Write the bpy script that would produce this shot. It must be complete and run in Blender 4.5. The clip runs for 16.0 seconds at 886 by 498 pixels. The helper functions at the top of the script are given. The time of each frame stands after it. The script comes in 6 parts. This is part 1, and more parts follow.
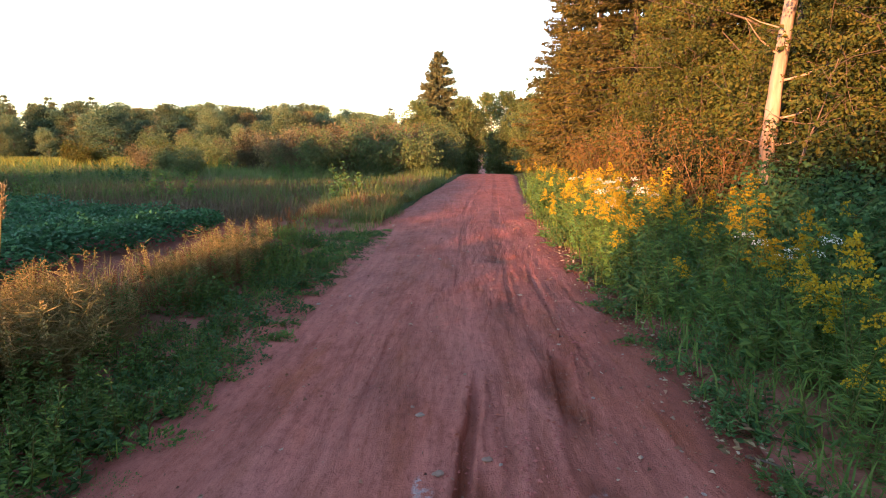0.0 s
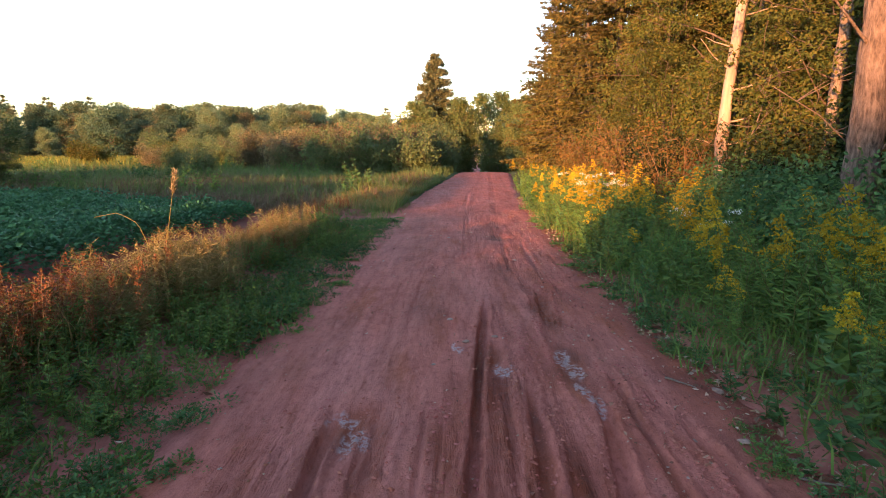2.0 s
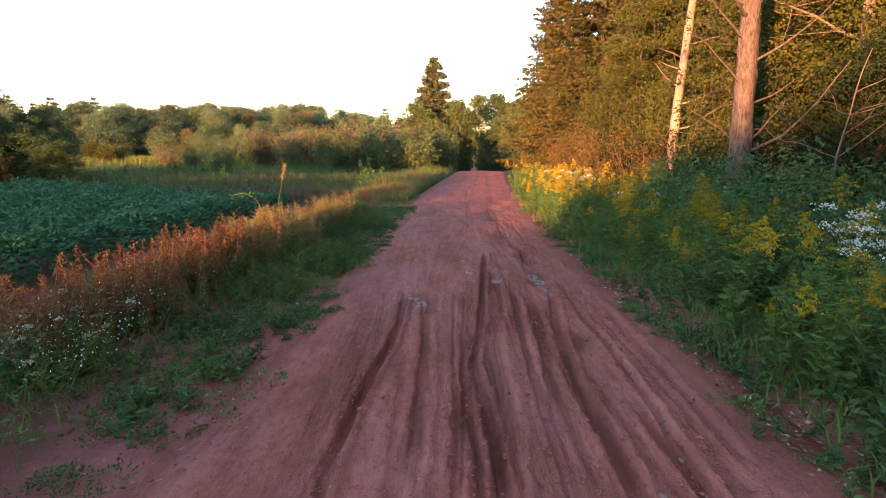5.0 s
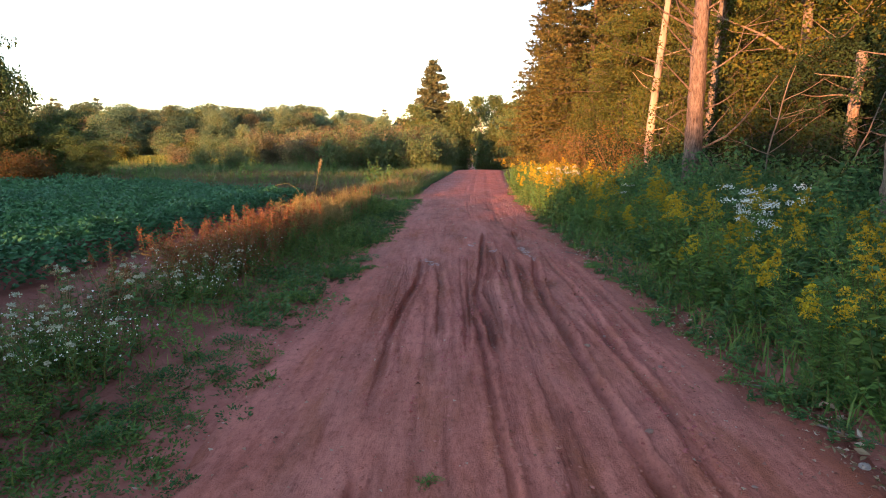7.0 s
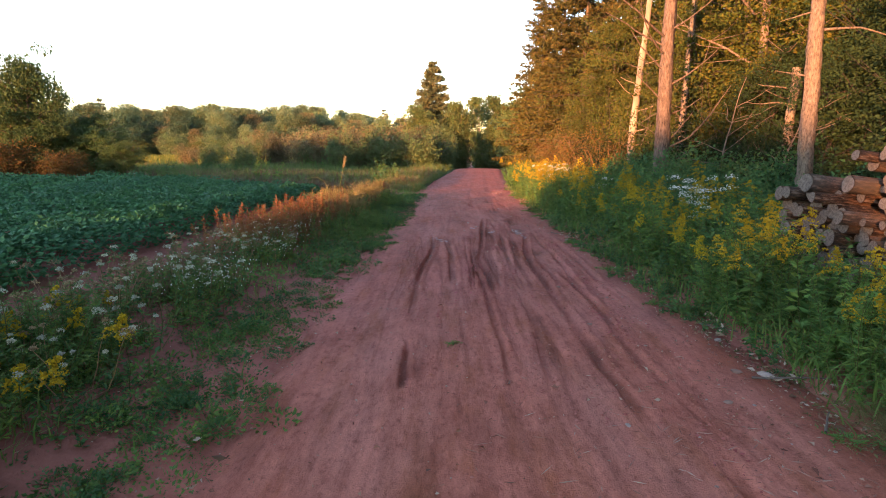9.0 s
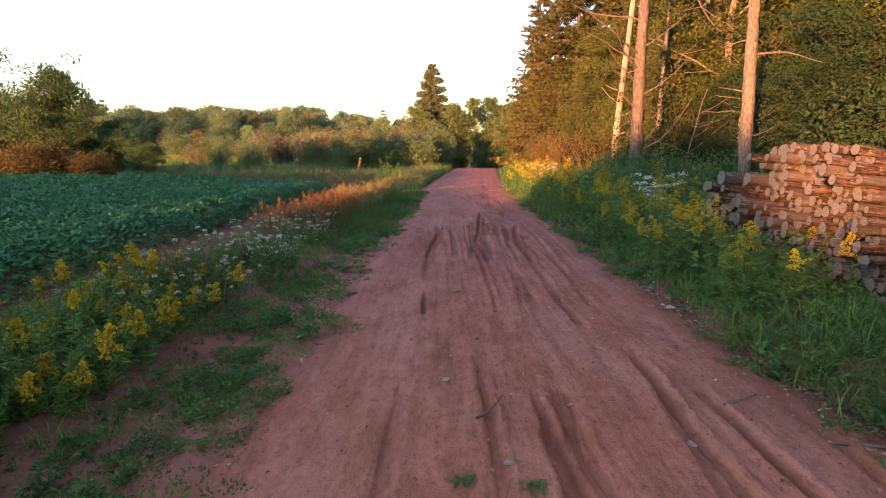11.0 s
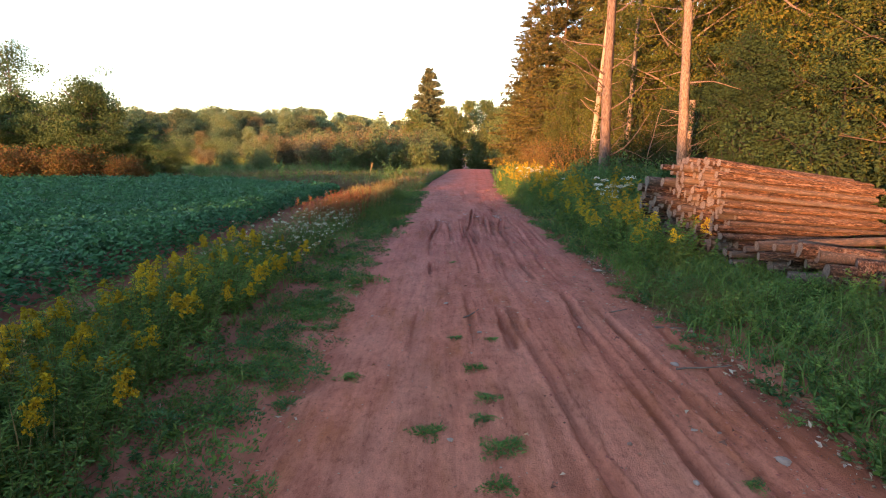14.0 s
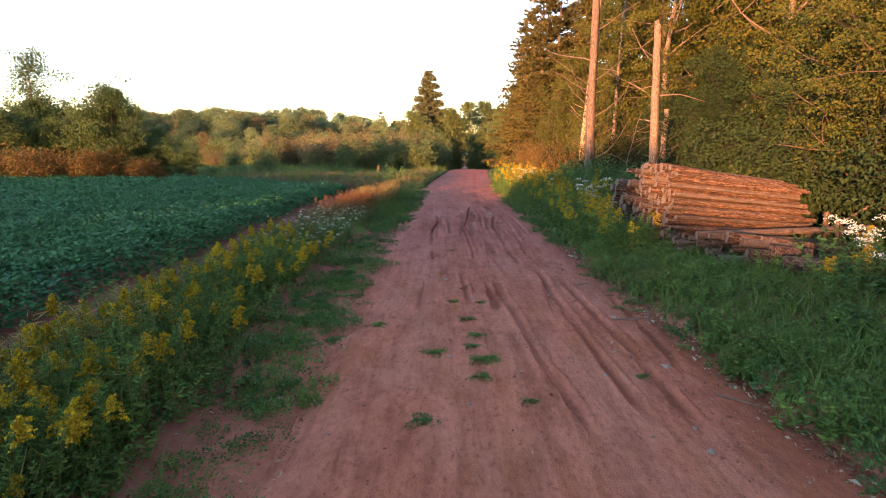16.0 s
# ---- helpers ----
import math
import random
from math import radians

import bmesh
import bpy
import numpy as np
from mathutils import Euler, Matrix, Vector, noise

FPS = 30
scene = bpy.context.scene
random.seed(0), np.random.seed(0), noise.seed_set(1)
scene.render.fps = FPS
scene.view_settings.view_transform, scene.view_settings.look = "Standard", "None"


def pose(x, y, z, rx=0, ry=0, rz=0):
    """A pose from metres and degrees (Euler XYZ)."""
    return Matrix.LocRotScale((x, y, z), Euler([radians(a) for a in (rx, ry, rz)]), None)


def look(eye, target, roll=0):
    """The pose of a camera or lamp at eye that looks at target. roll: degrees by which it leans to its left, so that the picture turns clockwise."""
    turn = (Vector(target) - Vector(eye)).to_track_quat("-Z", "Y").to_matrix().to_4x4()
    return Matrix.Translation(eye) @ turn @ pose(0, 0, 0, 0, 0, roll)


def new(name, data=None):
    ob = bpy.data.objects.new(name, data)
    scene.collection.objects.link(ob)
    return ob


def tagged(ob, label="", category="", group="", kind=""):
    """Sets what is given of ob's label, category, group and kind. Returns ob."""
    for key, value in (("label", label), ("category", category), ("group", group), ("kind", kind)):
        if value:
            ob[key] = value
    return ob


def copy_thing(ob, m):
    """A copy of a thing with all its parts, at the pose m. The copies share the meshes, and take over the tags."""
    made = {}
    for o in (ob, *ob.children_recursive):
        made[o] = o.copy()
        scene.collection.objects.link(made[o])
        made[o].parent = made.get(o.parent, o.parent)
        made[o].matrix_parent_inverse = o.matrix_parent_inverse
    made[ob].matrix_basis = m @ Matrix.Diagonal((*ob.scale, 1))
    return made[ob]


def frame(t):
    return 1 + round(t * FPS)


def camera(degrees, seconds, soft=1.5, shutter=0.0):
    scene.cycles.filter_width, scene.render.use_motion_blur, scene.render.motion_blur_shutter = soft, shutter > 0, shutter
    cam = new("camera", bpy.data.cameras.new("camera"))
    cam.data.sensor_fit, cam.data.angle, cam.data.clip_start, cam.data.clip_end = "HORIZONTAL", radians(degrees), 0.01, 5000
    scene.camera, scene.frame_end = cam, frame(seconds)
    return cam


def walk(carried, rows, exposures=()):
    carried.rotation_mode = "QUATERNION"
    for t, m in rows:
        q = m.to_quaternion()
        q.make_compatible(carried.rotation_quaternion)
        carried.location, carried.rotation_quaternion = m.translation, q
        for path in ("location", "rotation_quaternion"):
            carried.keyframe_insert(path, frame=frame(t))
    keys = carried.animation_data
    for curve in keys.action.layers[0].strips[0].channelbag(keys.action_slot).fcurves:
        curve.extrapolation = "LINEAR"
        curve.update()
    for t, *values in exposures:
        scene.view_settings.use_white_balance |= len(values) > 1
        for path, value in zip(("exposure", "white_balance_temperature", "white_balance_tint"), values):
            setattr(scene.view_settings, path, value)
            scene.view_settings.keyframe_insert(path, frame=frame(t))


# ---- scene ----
cam = camera(77.2, 16.0, soft=1.0)
METRES, EYE, TILT, LEAN, TURN = 13.761, 1.5, 0.0, 0.0, 1.5
ROWS = [
    (0.0, 0.0, 0.0, 0.0, 0.01, -10.03, -0.03),
    (0.5, -0.0041, -0.033, -0.0003, -0.2, -10.06, -0.03),
    (1.0, -0.0083, -0.0626, -0.0008, -0.33, -10.07, -0.02),
    (1.5, -0.0129, -0.0965, -0.0014, -0.5, -10.08, -0.03),
    (2.0, -0.0174, -0.1261, -0.0013, -0.59, -10.09, -0.01),
    (2.5, -0.0233, -0.1606, -0.0011, -0.67, -10.09, -0.01),
    (3.0, -0.0274, -0.191, -0.0001, -0.72, -10.09, -0.04),
    (3.5, -0.031, -0.2256, 0.0012, -0.78, -10.1, -0.04),
    (4.0, -0.0336, -0.2562, 0.0018, -0.85, -10.11, -0.05),
    (6.5, -0.0467, -0.4228, -0.0018, -1.12, -10.11, -0.07),
    (7.0, -0.0505, -0.4524, -0.0019, -1.17, -10.1, -0.05),
    (7.5, -0.0553, -0.4857, -0.0022, -1.22, -10.09, -0.02),
    (8.0, -0.0586, -0.5148, -0.0028, -1.26, -10.1, -0.01),
    (8.5, -0.0617, -0.5482, -0.0031, -1.32, -10.11, -0.02),
    (9.0, -0.064, -0.5772, -0.0034, -1.35, -10.13, -0.01),
    (11.5, -0.0757, -0.7291, 0.0013, -1.59, -10.15, 0.07),
    (12.0, -0.0777, -0.7572, 0.003, -1.65, -10.14, 0.08),
    (12.5, -0.0795, -0.7893, 0.0052, -1.73, -10.16, 0.08),
    (13.0, -0.0805, -0.8174, 0.0075, -1.79, -10.16, 0.08),
    (13.5, -0.0812, -0.8494, 0.0104, -1.84, -10.16, 0.06),
    (14.0, -0.0817, -0.8773, 0.0128, -1.87, -10.16, 0.05),
    (14.5, -0.0828, -0.9088, 0.0153, -1.9, -10.17, 0.04),
    (15.0, -0.0839, -0.9363, 0.0176, -1.93, -10.17, 0.03),
    (15.5, -0.0859, -0.9674, 0.0195, -1.95, -10.19, 0.04),
    (16.0, -0.0873, -0.9945, 0.0215, -1.97, -10.2, 0.05),
]
EXPOSURES = [(0.0, 2.92, 7400, 31), (16.0, 2.96, 7500, 31)]
walk(cam, [(t, pose(0, 0, EYE, TILT, LEAN, TURN) @ pose(METRES * x, METRES * y, METRES * z, 90 + pitch, roll, yaw)) for t, x, y, z, yaw, pitch, roll in ROWS],
     exposures=EXPOSURES)

# ---- world, sun and exposure ----
SUN_AZ, SUN_EL = radians(212), radians(5.0)
to_sun = Vector((math.sin(SUN_AZ) * math.cos(SUN_EL), math.cos(SUN_AZ) * math.cos(SUN_EL), math.sin(SUN_EL)))
world = bpy.data.worlds.new("evening_sky")
scene.world = world
world.use_nodes = True
wt = world.node_tree
sky = wt.nodes.new("ShaderNodeTexSky")
sky.sky_type, sky.sun_disc = 'NISHITA', False
sky.sun_elevation, sky.sun_rotation = SUN_EL, SUN_AZ
sky.air_density, sky.dust_density, sky.ozone_density = 1.0, 0.0, 2.0
wt.nodes["Background"].inputs["Strength"].default_value = 0.15
wt.links.new(sky.outputs["Color"], wt.nodes["Background"].inputs["Color"])
sun = new("sun", bpy.data.lights.new("sun", 'SUN'))
sun.data.energy, sun.data.angle, sun.data.color = 2.75, radians(0.6), (1.0, 0.52, 0.22)
sun.matrix_world = look((0, 0, 60), Vector((0, 0, 60)) - to_sun)

# ---- materials ----


def material(name, rough=0.8, spec=0.3):
    m = bpy.data.materials.new(name)
    m.use_nodes = True
    b = m.node_tree.nodes["Principled BSDF"]
    b.inputs["Roughness"].default_value = rough
    b.inputs["Specular IOR Level"].default_value = spec
    return m, m.node_tree, b


def node(t, kind, **kw):
    n = t.nodes.new(kind)
    for k, v in kw.items():
        n.inputs[k].default_value = v
    return n


def ramp(t, fac, stops):
    r = t.nodes.new("ShaderNodeValToRGB")
    e = r.color_ramp.elements
    while len(e) < len(stops):
        e.new(0.5)
    for el, (p, c) in zip(e, stops):
        el.position, el.color = p, (*c, 1)
    t.links.new(fac, r.inputs["Fac"])
    return r.outputs["Color"]


def mixc(t, fac, a, b, mode='MIX'):
    n = t.nodes.new("ShaderNodeMix")
    n.data_type, n.blend_type = 'RGBA', mode
    for sock, v in ((n.inputs[0], fac), (n.inputs[6], a), (n.inputs[7], b)):
        if isinstance(v, (int, float)):
            sock.default_value = v
        elif isinstance(v, tuple):
            sock.default_value = (*v, 1)
        else:
            t.links.new(v, sock)
    return n.outputs[2]


def noise_tex(t, scale, detail=4, rough=0.55, coord="Object", stretch=(1, 1, 1)):
    c = t.nodes.new("ShaderNodeTexCoord")
    mp = t.nodes.new("ShaderNodeMapping")
    mp.inputs["Scale"].default_value = stretch
    t.links.new(c.outputs[coord], mp.inputs["Vector"])
    n = node(t, "ShaderNodeTexNoise", Scale=scale, Detail=detail, Roughness=rough)
    t.links.new(mp.outputs["Vector"], n.inputs["Vector"])
    return n.outputs["Fac"]


def bump(t, b, height, strength=0.5, dist=0.02):
    n = node(t, "ShaderNodeBump", Strength=strength, Distance=dist)
    t.links.new(height, n.inputs["Height"])
    t.links.new(n.outputs["Normal"], b.inputs["Normal"])


def leaf_material(name, cols, through_light=0.3, rough=0.6, spec=0.12, vary=0.25):
    """Leaves: each leaf takes its own tone, each plant a shade of its own."""
    m, t, b = material(name, rough, spec)
    g = t.nodes.new("ShaderNodeNewGeometry")
    n = len(cols)
    col = ramp(t, g.outputs["Random Per Island"], [((i + 0.5) / n, c) for i, c in enumerate(cols)])
    o = t.nodes.new("ShaderNodeObjectInfo")
    h = node(t, "ShaderNodeHueSaturation", Hue=0.5, Saturation=1.0, Value=1.0)
    mr = node(t, "ShaderNodeMapRange")
    mr.inputs["To Min"].default_value, mr.inputs["To Max"].default_value = 1 - vary, 1 + vary
    t.links.new(o.outputs["Random"], mr.inputs["Value"])
    t.links.new(mr.outputs["Result"], h.inputs["Value"])
    mr2 = node(t, "ShaderNodeMapRange")
    mr2.inputs["From Min"].default_value, mr2.inputs["From Max"].default_value = 0.3, 0.7
    mr2.inputs["To Min"].default_value, mr2.inputs["To Max"].default_value = 0.485, 0.515
    t.links.new(noise_tex(t, 0.9, 2), mr2.inputs["Value"])
    t.links.new(mr2.outputs["Result"], h.inputs["Hue"])
    t.links.new(col, h.inputs["Color"])
    t.links.new(h.outputs["Color"], b.inputs["Base Color"])
    tr = t.nodes.new("ShaderNodeBsdfTranslucent")
    t.links.new(h.outputs["Color"], tr.inputs["Color"])
    mx = node(t, "ShaderNodeMixShader", Fac=through_light)
    t.links.new(b.outputs["BSDF"], mx.inputs[1])
    t.links.new(tr.outputs["BSDF"], mx.inputs[2])
    t.links.new(mx.outputs["Shader"], t.nodes["Material Output"].inputs["Surface"])
    return m


def bark_material(name, dark, light, scale=9, stretch=(1, 1, 0.25), relief=0.6):
    m, t, b = material(name, 0.85, 0.2)
    n1, n2 = noise_tex(t, scale, 6, 0.65, stretch=stretch), noise_tex(t, scale * 0.2, 3)
    c = ramp(t, n1, [(0.3, dark), (0.65, light)])
    c = mixc(t, 0.5, c, ramp(t, n2, [(0.35, tuple(v * 0.55 for v in light)), (0.65, tuple(min(1, v * 1.25) for v in light))]), 'MULTIPLY')
    c = mixc(t, 0.55, c, ramp(t, n1, [(0.3, dark), (0.65, light)]))
    t.links.new(c, b.inputs["Base Color"])
    bump(t, b, n1, relief, 0.03)
    return m


LEAF_OLIVE = leaf_material("broad_leaf_olive", [(0.044, 0.062, 0.013), (0.070, 0.080, 0.017), (0.105, 0.088, 0.020), (0.050, 0.066, 0.014)], 0.22)
LEAF_YELLOW = leaf_material("broad_leaf_turning", [(0.053, 0.068, 0.011), (0.082, 0.079, 0.013), (0.112, 0.085, 0.015), (0.042, 0.058, 0.011)], 0.25)
# broad leaf darkened so that its colour carries the wood's shade
LEAF_SHADED = leaf_material("broad_leaf_shaded", [(0.018, 0.034, 0.012), (0.030, 0.050, 0.017), (0.024, 0.040, 0.013)], 0.1, 0.7, 0.1)
LEAF_SHRUB = leaf_material("shrub_leaf", [(0.070, 0.115, 0.046), (0.105, 0.150, 0.056), (0.135, 0.150, 0.056), (0.080, 0.125, 0.046)], 0.25)
LEAF_RUST = leaf_material("broad_leaf_rust", [(0.150, 0.082, 0.026), (0.190, 0.115, 0.036), (0.120, 0.085, 0.026), (0.100, 0.095, 0.026)], 0.3)
NEEDLE = leaf_material("spruce_needles", [(0.066, 0.068, 0.020), (0.105, 0.088, 0.025), (0.155, 0.112, 0.030), (0.056, 0.062, 0.020)], 0.15, 0.6)
NEEDLE_DARK = leaf_material("fir_needles_dark", [(0.065, 0.085, 0.040), (0.095, 0.105, 0.048), (0.125, 0.115, 0.055)], 0.1, 0.6)
LEAF_FAR = leaf_material("distant_leaf", [(0.086, 0.145, 0.072), (0.126, 0.172, 0.076), (0.158, 0.166, 0.072), (0.092, 0.138, 0.070)], 0.2, vary=0.4)
LEAF_FAR_DARK = leaf_material("distant_leaf_dark", [(0.048, 0.090, 0.050), (0.066, 0.108, 0.056), (0.056, 0.095, 0.050)], 0.15, vary=0.3)
LEAF_WEED = leaf_material("weed_leaf", [(0.038, 0.110, 0.040), (0.058, 0.146, 0.046), (0.048, 0.124, 0.042), (0.088, 0.155, 0.046)], 0.2)
LEAF_POTATO = leaf_material("potato_leaf", [(0.030, 0.125, 0.056), (0.045, 0.168, 0.070), (0.036, 0.145, 0.060), (0.060, 0.186, 0.076)], 0.12, 0.6, 0.15)
LEAF_HERB = leaf_material("verge_herb_leaf", [(0.056, 0.135, 0.036), (0.080, 0.178, 0.040), (0.122, 0.195, 0.040), (0.064, 0.148, 0.040)], 0.2)
LEAF_HEDGE = leaf_material("hedge_leaf", [(0.042, 0.080, 0.026), (0.062, 0.108, 0.034), (0.082, 0.112, 0.034)], 0.2)
LEAF_GROVE = leaf_material("grove_leaf", [(0.066, 0.105, 0.036), (0.095, 0.130, 0.042), (0.125, 0.130, 0.044)], 0.2)
LEAF_FAR_WARM = leaf_material("distant_leaf_turning", [(0.13, 0.11, 0.052), (0.17, 0.135, 0.06), (0.10, 0.115, 0.052), (0.15, 0.105, 0.055)], 0.2, vary=0.4)
GOLD = leaf_material("goldenrod_bloom", [(0.39, 0.26, 0.015), (0.48, 0.33, 0.018), (0.29, 0.185, 0.017), (0.34, 0.27, 0.028)], 0.15, 0.8, 0.1, vary=0.25)
WHITE = leaf_material("white_petal", [(0.62, 0.62, 0.58), (0.76, 0.76, 0.72), (0.50, 0.52, 0.46)], 0.2, 0.7, 0.1, vary=0.1)
SEEDHEAD = leaf_material("brown_seed_head", [(0.24, 0.17, 0.09), (0.32, 0.24, 0.14), (0.17, 0.12, 0.06)], 0.2, 0.8, 0.1)
RED_SEED = leaf_material("red_dock_seed", [(0.20, 0.075, 0.035), (0.27, 0.11, 0.045), (0.17, 0.08, 0.035)], 0.3, 0.8, 0.1)
STRAW = leaf_material("dry_grass", [(0.256, 0.184, 0.072), (0.336, 0.248, 0.104), (0.2, 0.16, 0.056), (0.16, 0.152, 0.048)], 0.35, 0.7, 0.15)
GRASS = leaf_material("green_grass", [(0.070, 0.155, 0.030), (0.110, 0.205, 0.040), (0.155, 0.210, 0.050), (0.085, 0.150, 0.028)], 0.3, 0.6, 0.2)
GRASS_MIX = leaf_material("meadow_grass", [(0.075, 0.150, 0.036), (0.110, 0.175, 0.048), (0.180, 0.175, 0.075), (0.090, 0.165, 0.040), (0.150, 0.175, 0.062)], 0.3, 0.7, 0.15)
GRASS_BROWN = leaf_material("brown_meadow_grass", [(0.136, 0.088, 0.056), (0.176, 0.12, 0.072), (0.112, 0.096, 0.04), (0.2, 0.144, 0.08)], 0.3, 0.7, 0.15)
STALK = leaf_material("green_stalk", [(0.063, 0.084, 0.021), (0.091, 0.091, 0.028)], 0.0)
STALK_BROWN = leaf_material("brown_stalk", [(0.16, 0.09, 0.045), (0.22, 0.13, 0.07), (0.12, 0.075, 0.04)], 0.0)
BARK = bark_material("grey_brown_bark", (0.06, 0.04, 0.03), (0.18, 0.13, 0.095))
# bark for the same plants, with the shade put into its colour
BARK_SHADED = bark_material("shaded_bark", (0.022, 0.017, 0.014), (0.075, 0.056, 0.043))
BARK_PALE = bark_material("pale_flaky_bark", (0.075, 0.050, 0.038), (0.33, 0.24, 0.18), 42, (1, 1, 0.4), 1.0)
BARK_OLD = bark_material("old_flaking_bark", (0.050, 0.032, 0.025), (0.25, 0.175, 0.135), 34, (1, 1, 0.3), 1.0)
DEADWOOD = bark_material("bleached_dead_wood", (0.25, 0.165, 0.115), (0.46, 0.33, 0.25), 9, (1, 1, 0.12), 0.5)
BRANCH_GREY = bark_material("dead_grey_branch", (0.10, 0.07, 0.055), (0.22, 0.16, 0.125), 8)


def ground_materials():
    m, t, b = material("soil_and_litter", 0.95, 0.1)
    n1, n2, n3 = noise_tex(t, 0.6, 5), noise_tex(t, 7, 6, 0.7), noise_tex(t, 45, 4, 0.7)
    soil = ramp(t, n2, [(0.3, (0.30, 0.092, 0.068)), (0.7, (0.48, 0.158, 0.122))])
    litter = ramp(t, n3, [(0.3, (0.035, 0.045, 0.015)), (0.55, (0.075, 0.08, 0.03)), (0.75, (0.16, 0.12, 0.06))])
    fac = ramp(t, n1, [(0.5, (0, 0, 0)), (0.7, (0.8, 0.8, 0.8))])
    tcl = t.nodes.new("ShaderNodeTexCoord")
    sl = t.nodes.new("ShaderNodeSeparateXYZ")
    t.links.new(tcl.outputs["Object"], sl.inputs["Vector"])
    dry = node(t, "ShaderNodeMapRange")
    dry.inputs["From Min"].default_value, dry.inputs["From Max"].default_value = -2.5, -9.0
    t.links.new(sl.outputs["Y"], dry.inputs["Value"])
    soil = mixc(t, dry.outputs["Result"], soil, mixc(t, 1.0, soil, (1.12, 1.12, 0.90), 'MULTIPLY'))
    margin = node(t, "ShaderNodeMapRange")
    margin.inputs["From Min"].default_value, margin.inputs["From Max"].default_value = -1.9, -2.6
    t.links.new(sl.outputs["X"], margin.inputs["Value"])
    c = mixc(t, margin.outputs["Result"], soil, mixc(t, fac, mixc(t, 0.6, soil, (0.11, 0.05, 0.035)), litter))
    # under the wood the earth is covered with leaf litter
    tcx = t.nodes.new("ShaderNodeTexCoord")
    sx = t.nodes.new("ShaderNodeSeparateXYZ")
    t.links.new(tcx.outputs["Object"], sx.inputs["Vector"])
    wood = node(t, "ShaderNodeMapRange")
    wood.inputs["From Min"].default_value, wood.inputs["From Max"].default_value = 1.6, 2.3
    wood.inputs["To Max"].default_value = 0.8
    t.links.new(sx.outputs["X"], wood.inputs["Value"])
    c = mixc(t, wood.outputs["Result"], c, litter)
    # far from the road the earth is grown over
    tc = t.nodes.new("ShaderNodeTexCoord")
    sp = t.nodes.new("ShaderNodeSeparateXYZ")
    t.links.new(tc.outputs["Object"], sp.inputs["Vector"])
    mr = node(t, "ShaderNodeMapRange")
    mr.inputs["From Min"].default_value, mr.inputs["From Max"].default_value = 13, 15
    t.links.new(sp.outputs["Y"], mr.inputs["Value"])
    meadow = ramp(t, n2, [(0.3, (0.035, 0.055, 0.02)), (0.6, (0.07, 0.09, 0.03)), (0.8, (0.12, 0.10, 0.05))])
    c = mixc(t, mr.outputs["Result"], c, meadow)
    t.links.new(c, b.inputs["Base Color"])
    bump(t, b, n2, 0.8, 0.05)

    r, t, b = material("red_dirt_road", 0.9, 0.15)
    n1 = noise_tex(t, 1.1, 5, 0.6, stretch=(1, 0.35, 1))
    n2 = noise_tex(t, 9, 6, 0.7, stretch=(1, 0.6, 1))
    n3 = noise_tex(t, 90, 3, 0.7)
    n4 = noise_tex(t, 2.4, 5, 0.65, stretch=(1.7, 0.4, 1))
    c = ramp(t, n2, [(0.25, (0.38, 0.104, 0.074)), (0.75, (0.56, 0.176, 0.130))])
    c = mixc(t, ramp(t, n4, [(0.5, (0, 0, 0)), (0.68, (0.8, 0.8, 0.8))]), c, (0.36, 0.098, 0.046))
    c = mixc(t, ramp(t, n1, [(0.42, (0, 0, 0)), (0.62, (0.45, 0.45, 0.45))]), c, (0.53, 0.210, 0.175))
    c = mixc(t, 0.28, c, ramp(t, n3, [(0.32, (0.35, 0.3, 0.3)), (0.62, (1.0, 1.0, 1.0))]), 'MULTIPLY')
    n5 = noise_tex(t, 28, 5, 0.75, stretch=(1, 0.55, 1))
    c = mixc(t, 0.8, c, ramp(t, n5, [(0.3, (0.50, 0.45, 0.44)), (0.46, (0.98, 0.97, 0.97)), (0.66, (1.16, 1.16, 1.16))]), 'MULTIPLY')
    n6 = noise_tex(t, 3.2, 6, 0.7, stretch=(1, 0.45, 1))
    c = mixc(t, 0.7, c, ramp(t, n6, [(0.3, (0.62, 0.56, 0.54)), (0.5, (0.98, 0.96, 0.95)), (0.7, (1.2, 1.2, 1.2))]), 'MULTIPLY')
    n7 = noise_tex(t, 4, 5, 0.65, stretch=(3.2, 0.16, 1))
    c = mixc(t, 0.5, c, ramp(t, n7, [(0.34, (0.66, 0.60, 0.58)), (0.5, (1.0, 1.0, 1.0)), (0.66, (1.16, 1.12, 1.12))]), 'MULTIPLY')
    # damp earth and painted groove shadow darken the deepest ruts, with a little shine
    at = t.nodes.new("ShaderNodeAttribute")
    at.attribute_name = "damp"
    wet_at = t.nodes.new("ShaderNodeAttribute")
    wet_at.attribute_name = "wet"
    c = mixc(t, at.outputs["Fac"], c, ramp(t, n6, [(0.35, (0.130, 0.030, 0.018)), (0.6, (0.25, 0.050, 0.018))]))
    tcy = t.nodes.new("ShaderNodeTexCoord")
    sy = t.nodes.new("ShaderNodeSeparateXYZ")
    t.links.new(tcy.outputs["Object"], sy.inputs["Vector"])
    dry = node(t, "ShaderNodeMapRange")
    dry.inputs["From Min"].default_value, dry.inputs["From Max"].default_value = -2.5, -9.0
    t.links.new(sy.outputs["Y"], dry.inputs["Value"])
    c = mixc(t, dry.outputs["Result"], c, mixc(t, 1.0, c, (1.14, 1.14, 0.90), 'MULTIPLY'))
    spots_of_wet = t.nodes.new("ShaderNodeMath")
    spots_of_wet.operation = 'MULTIPLY'
    t.links.new(wet_at.outputs["Fac"], spots_of_wet.inputs[0])
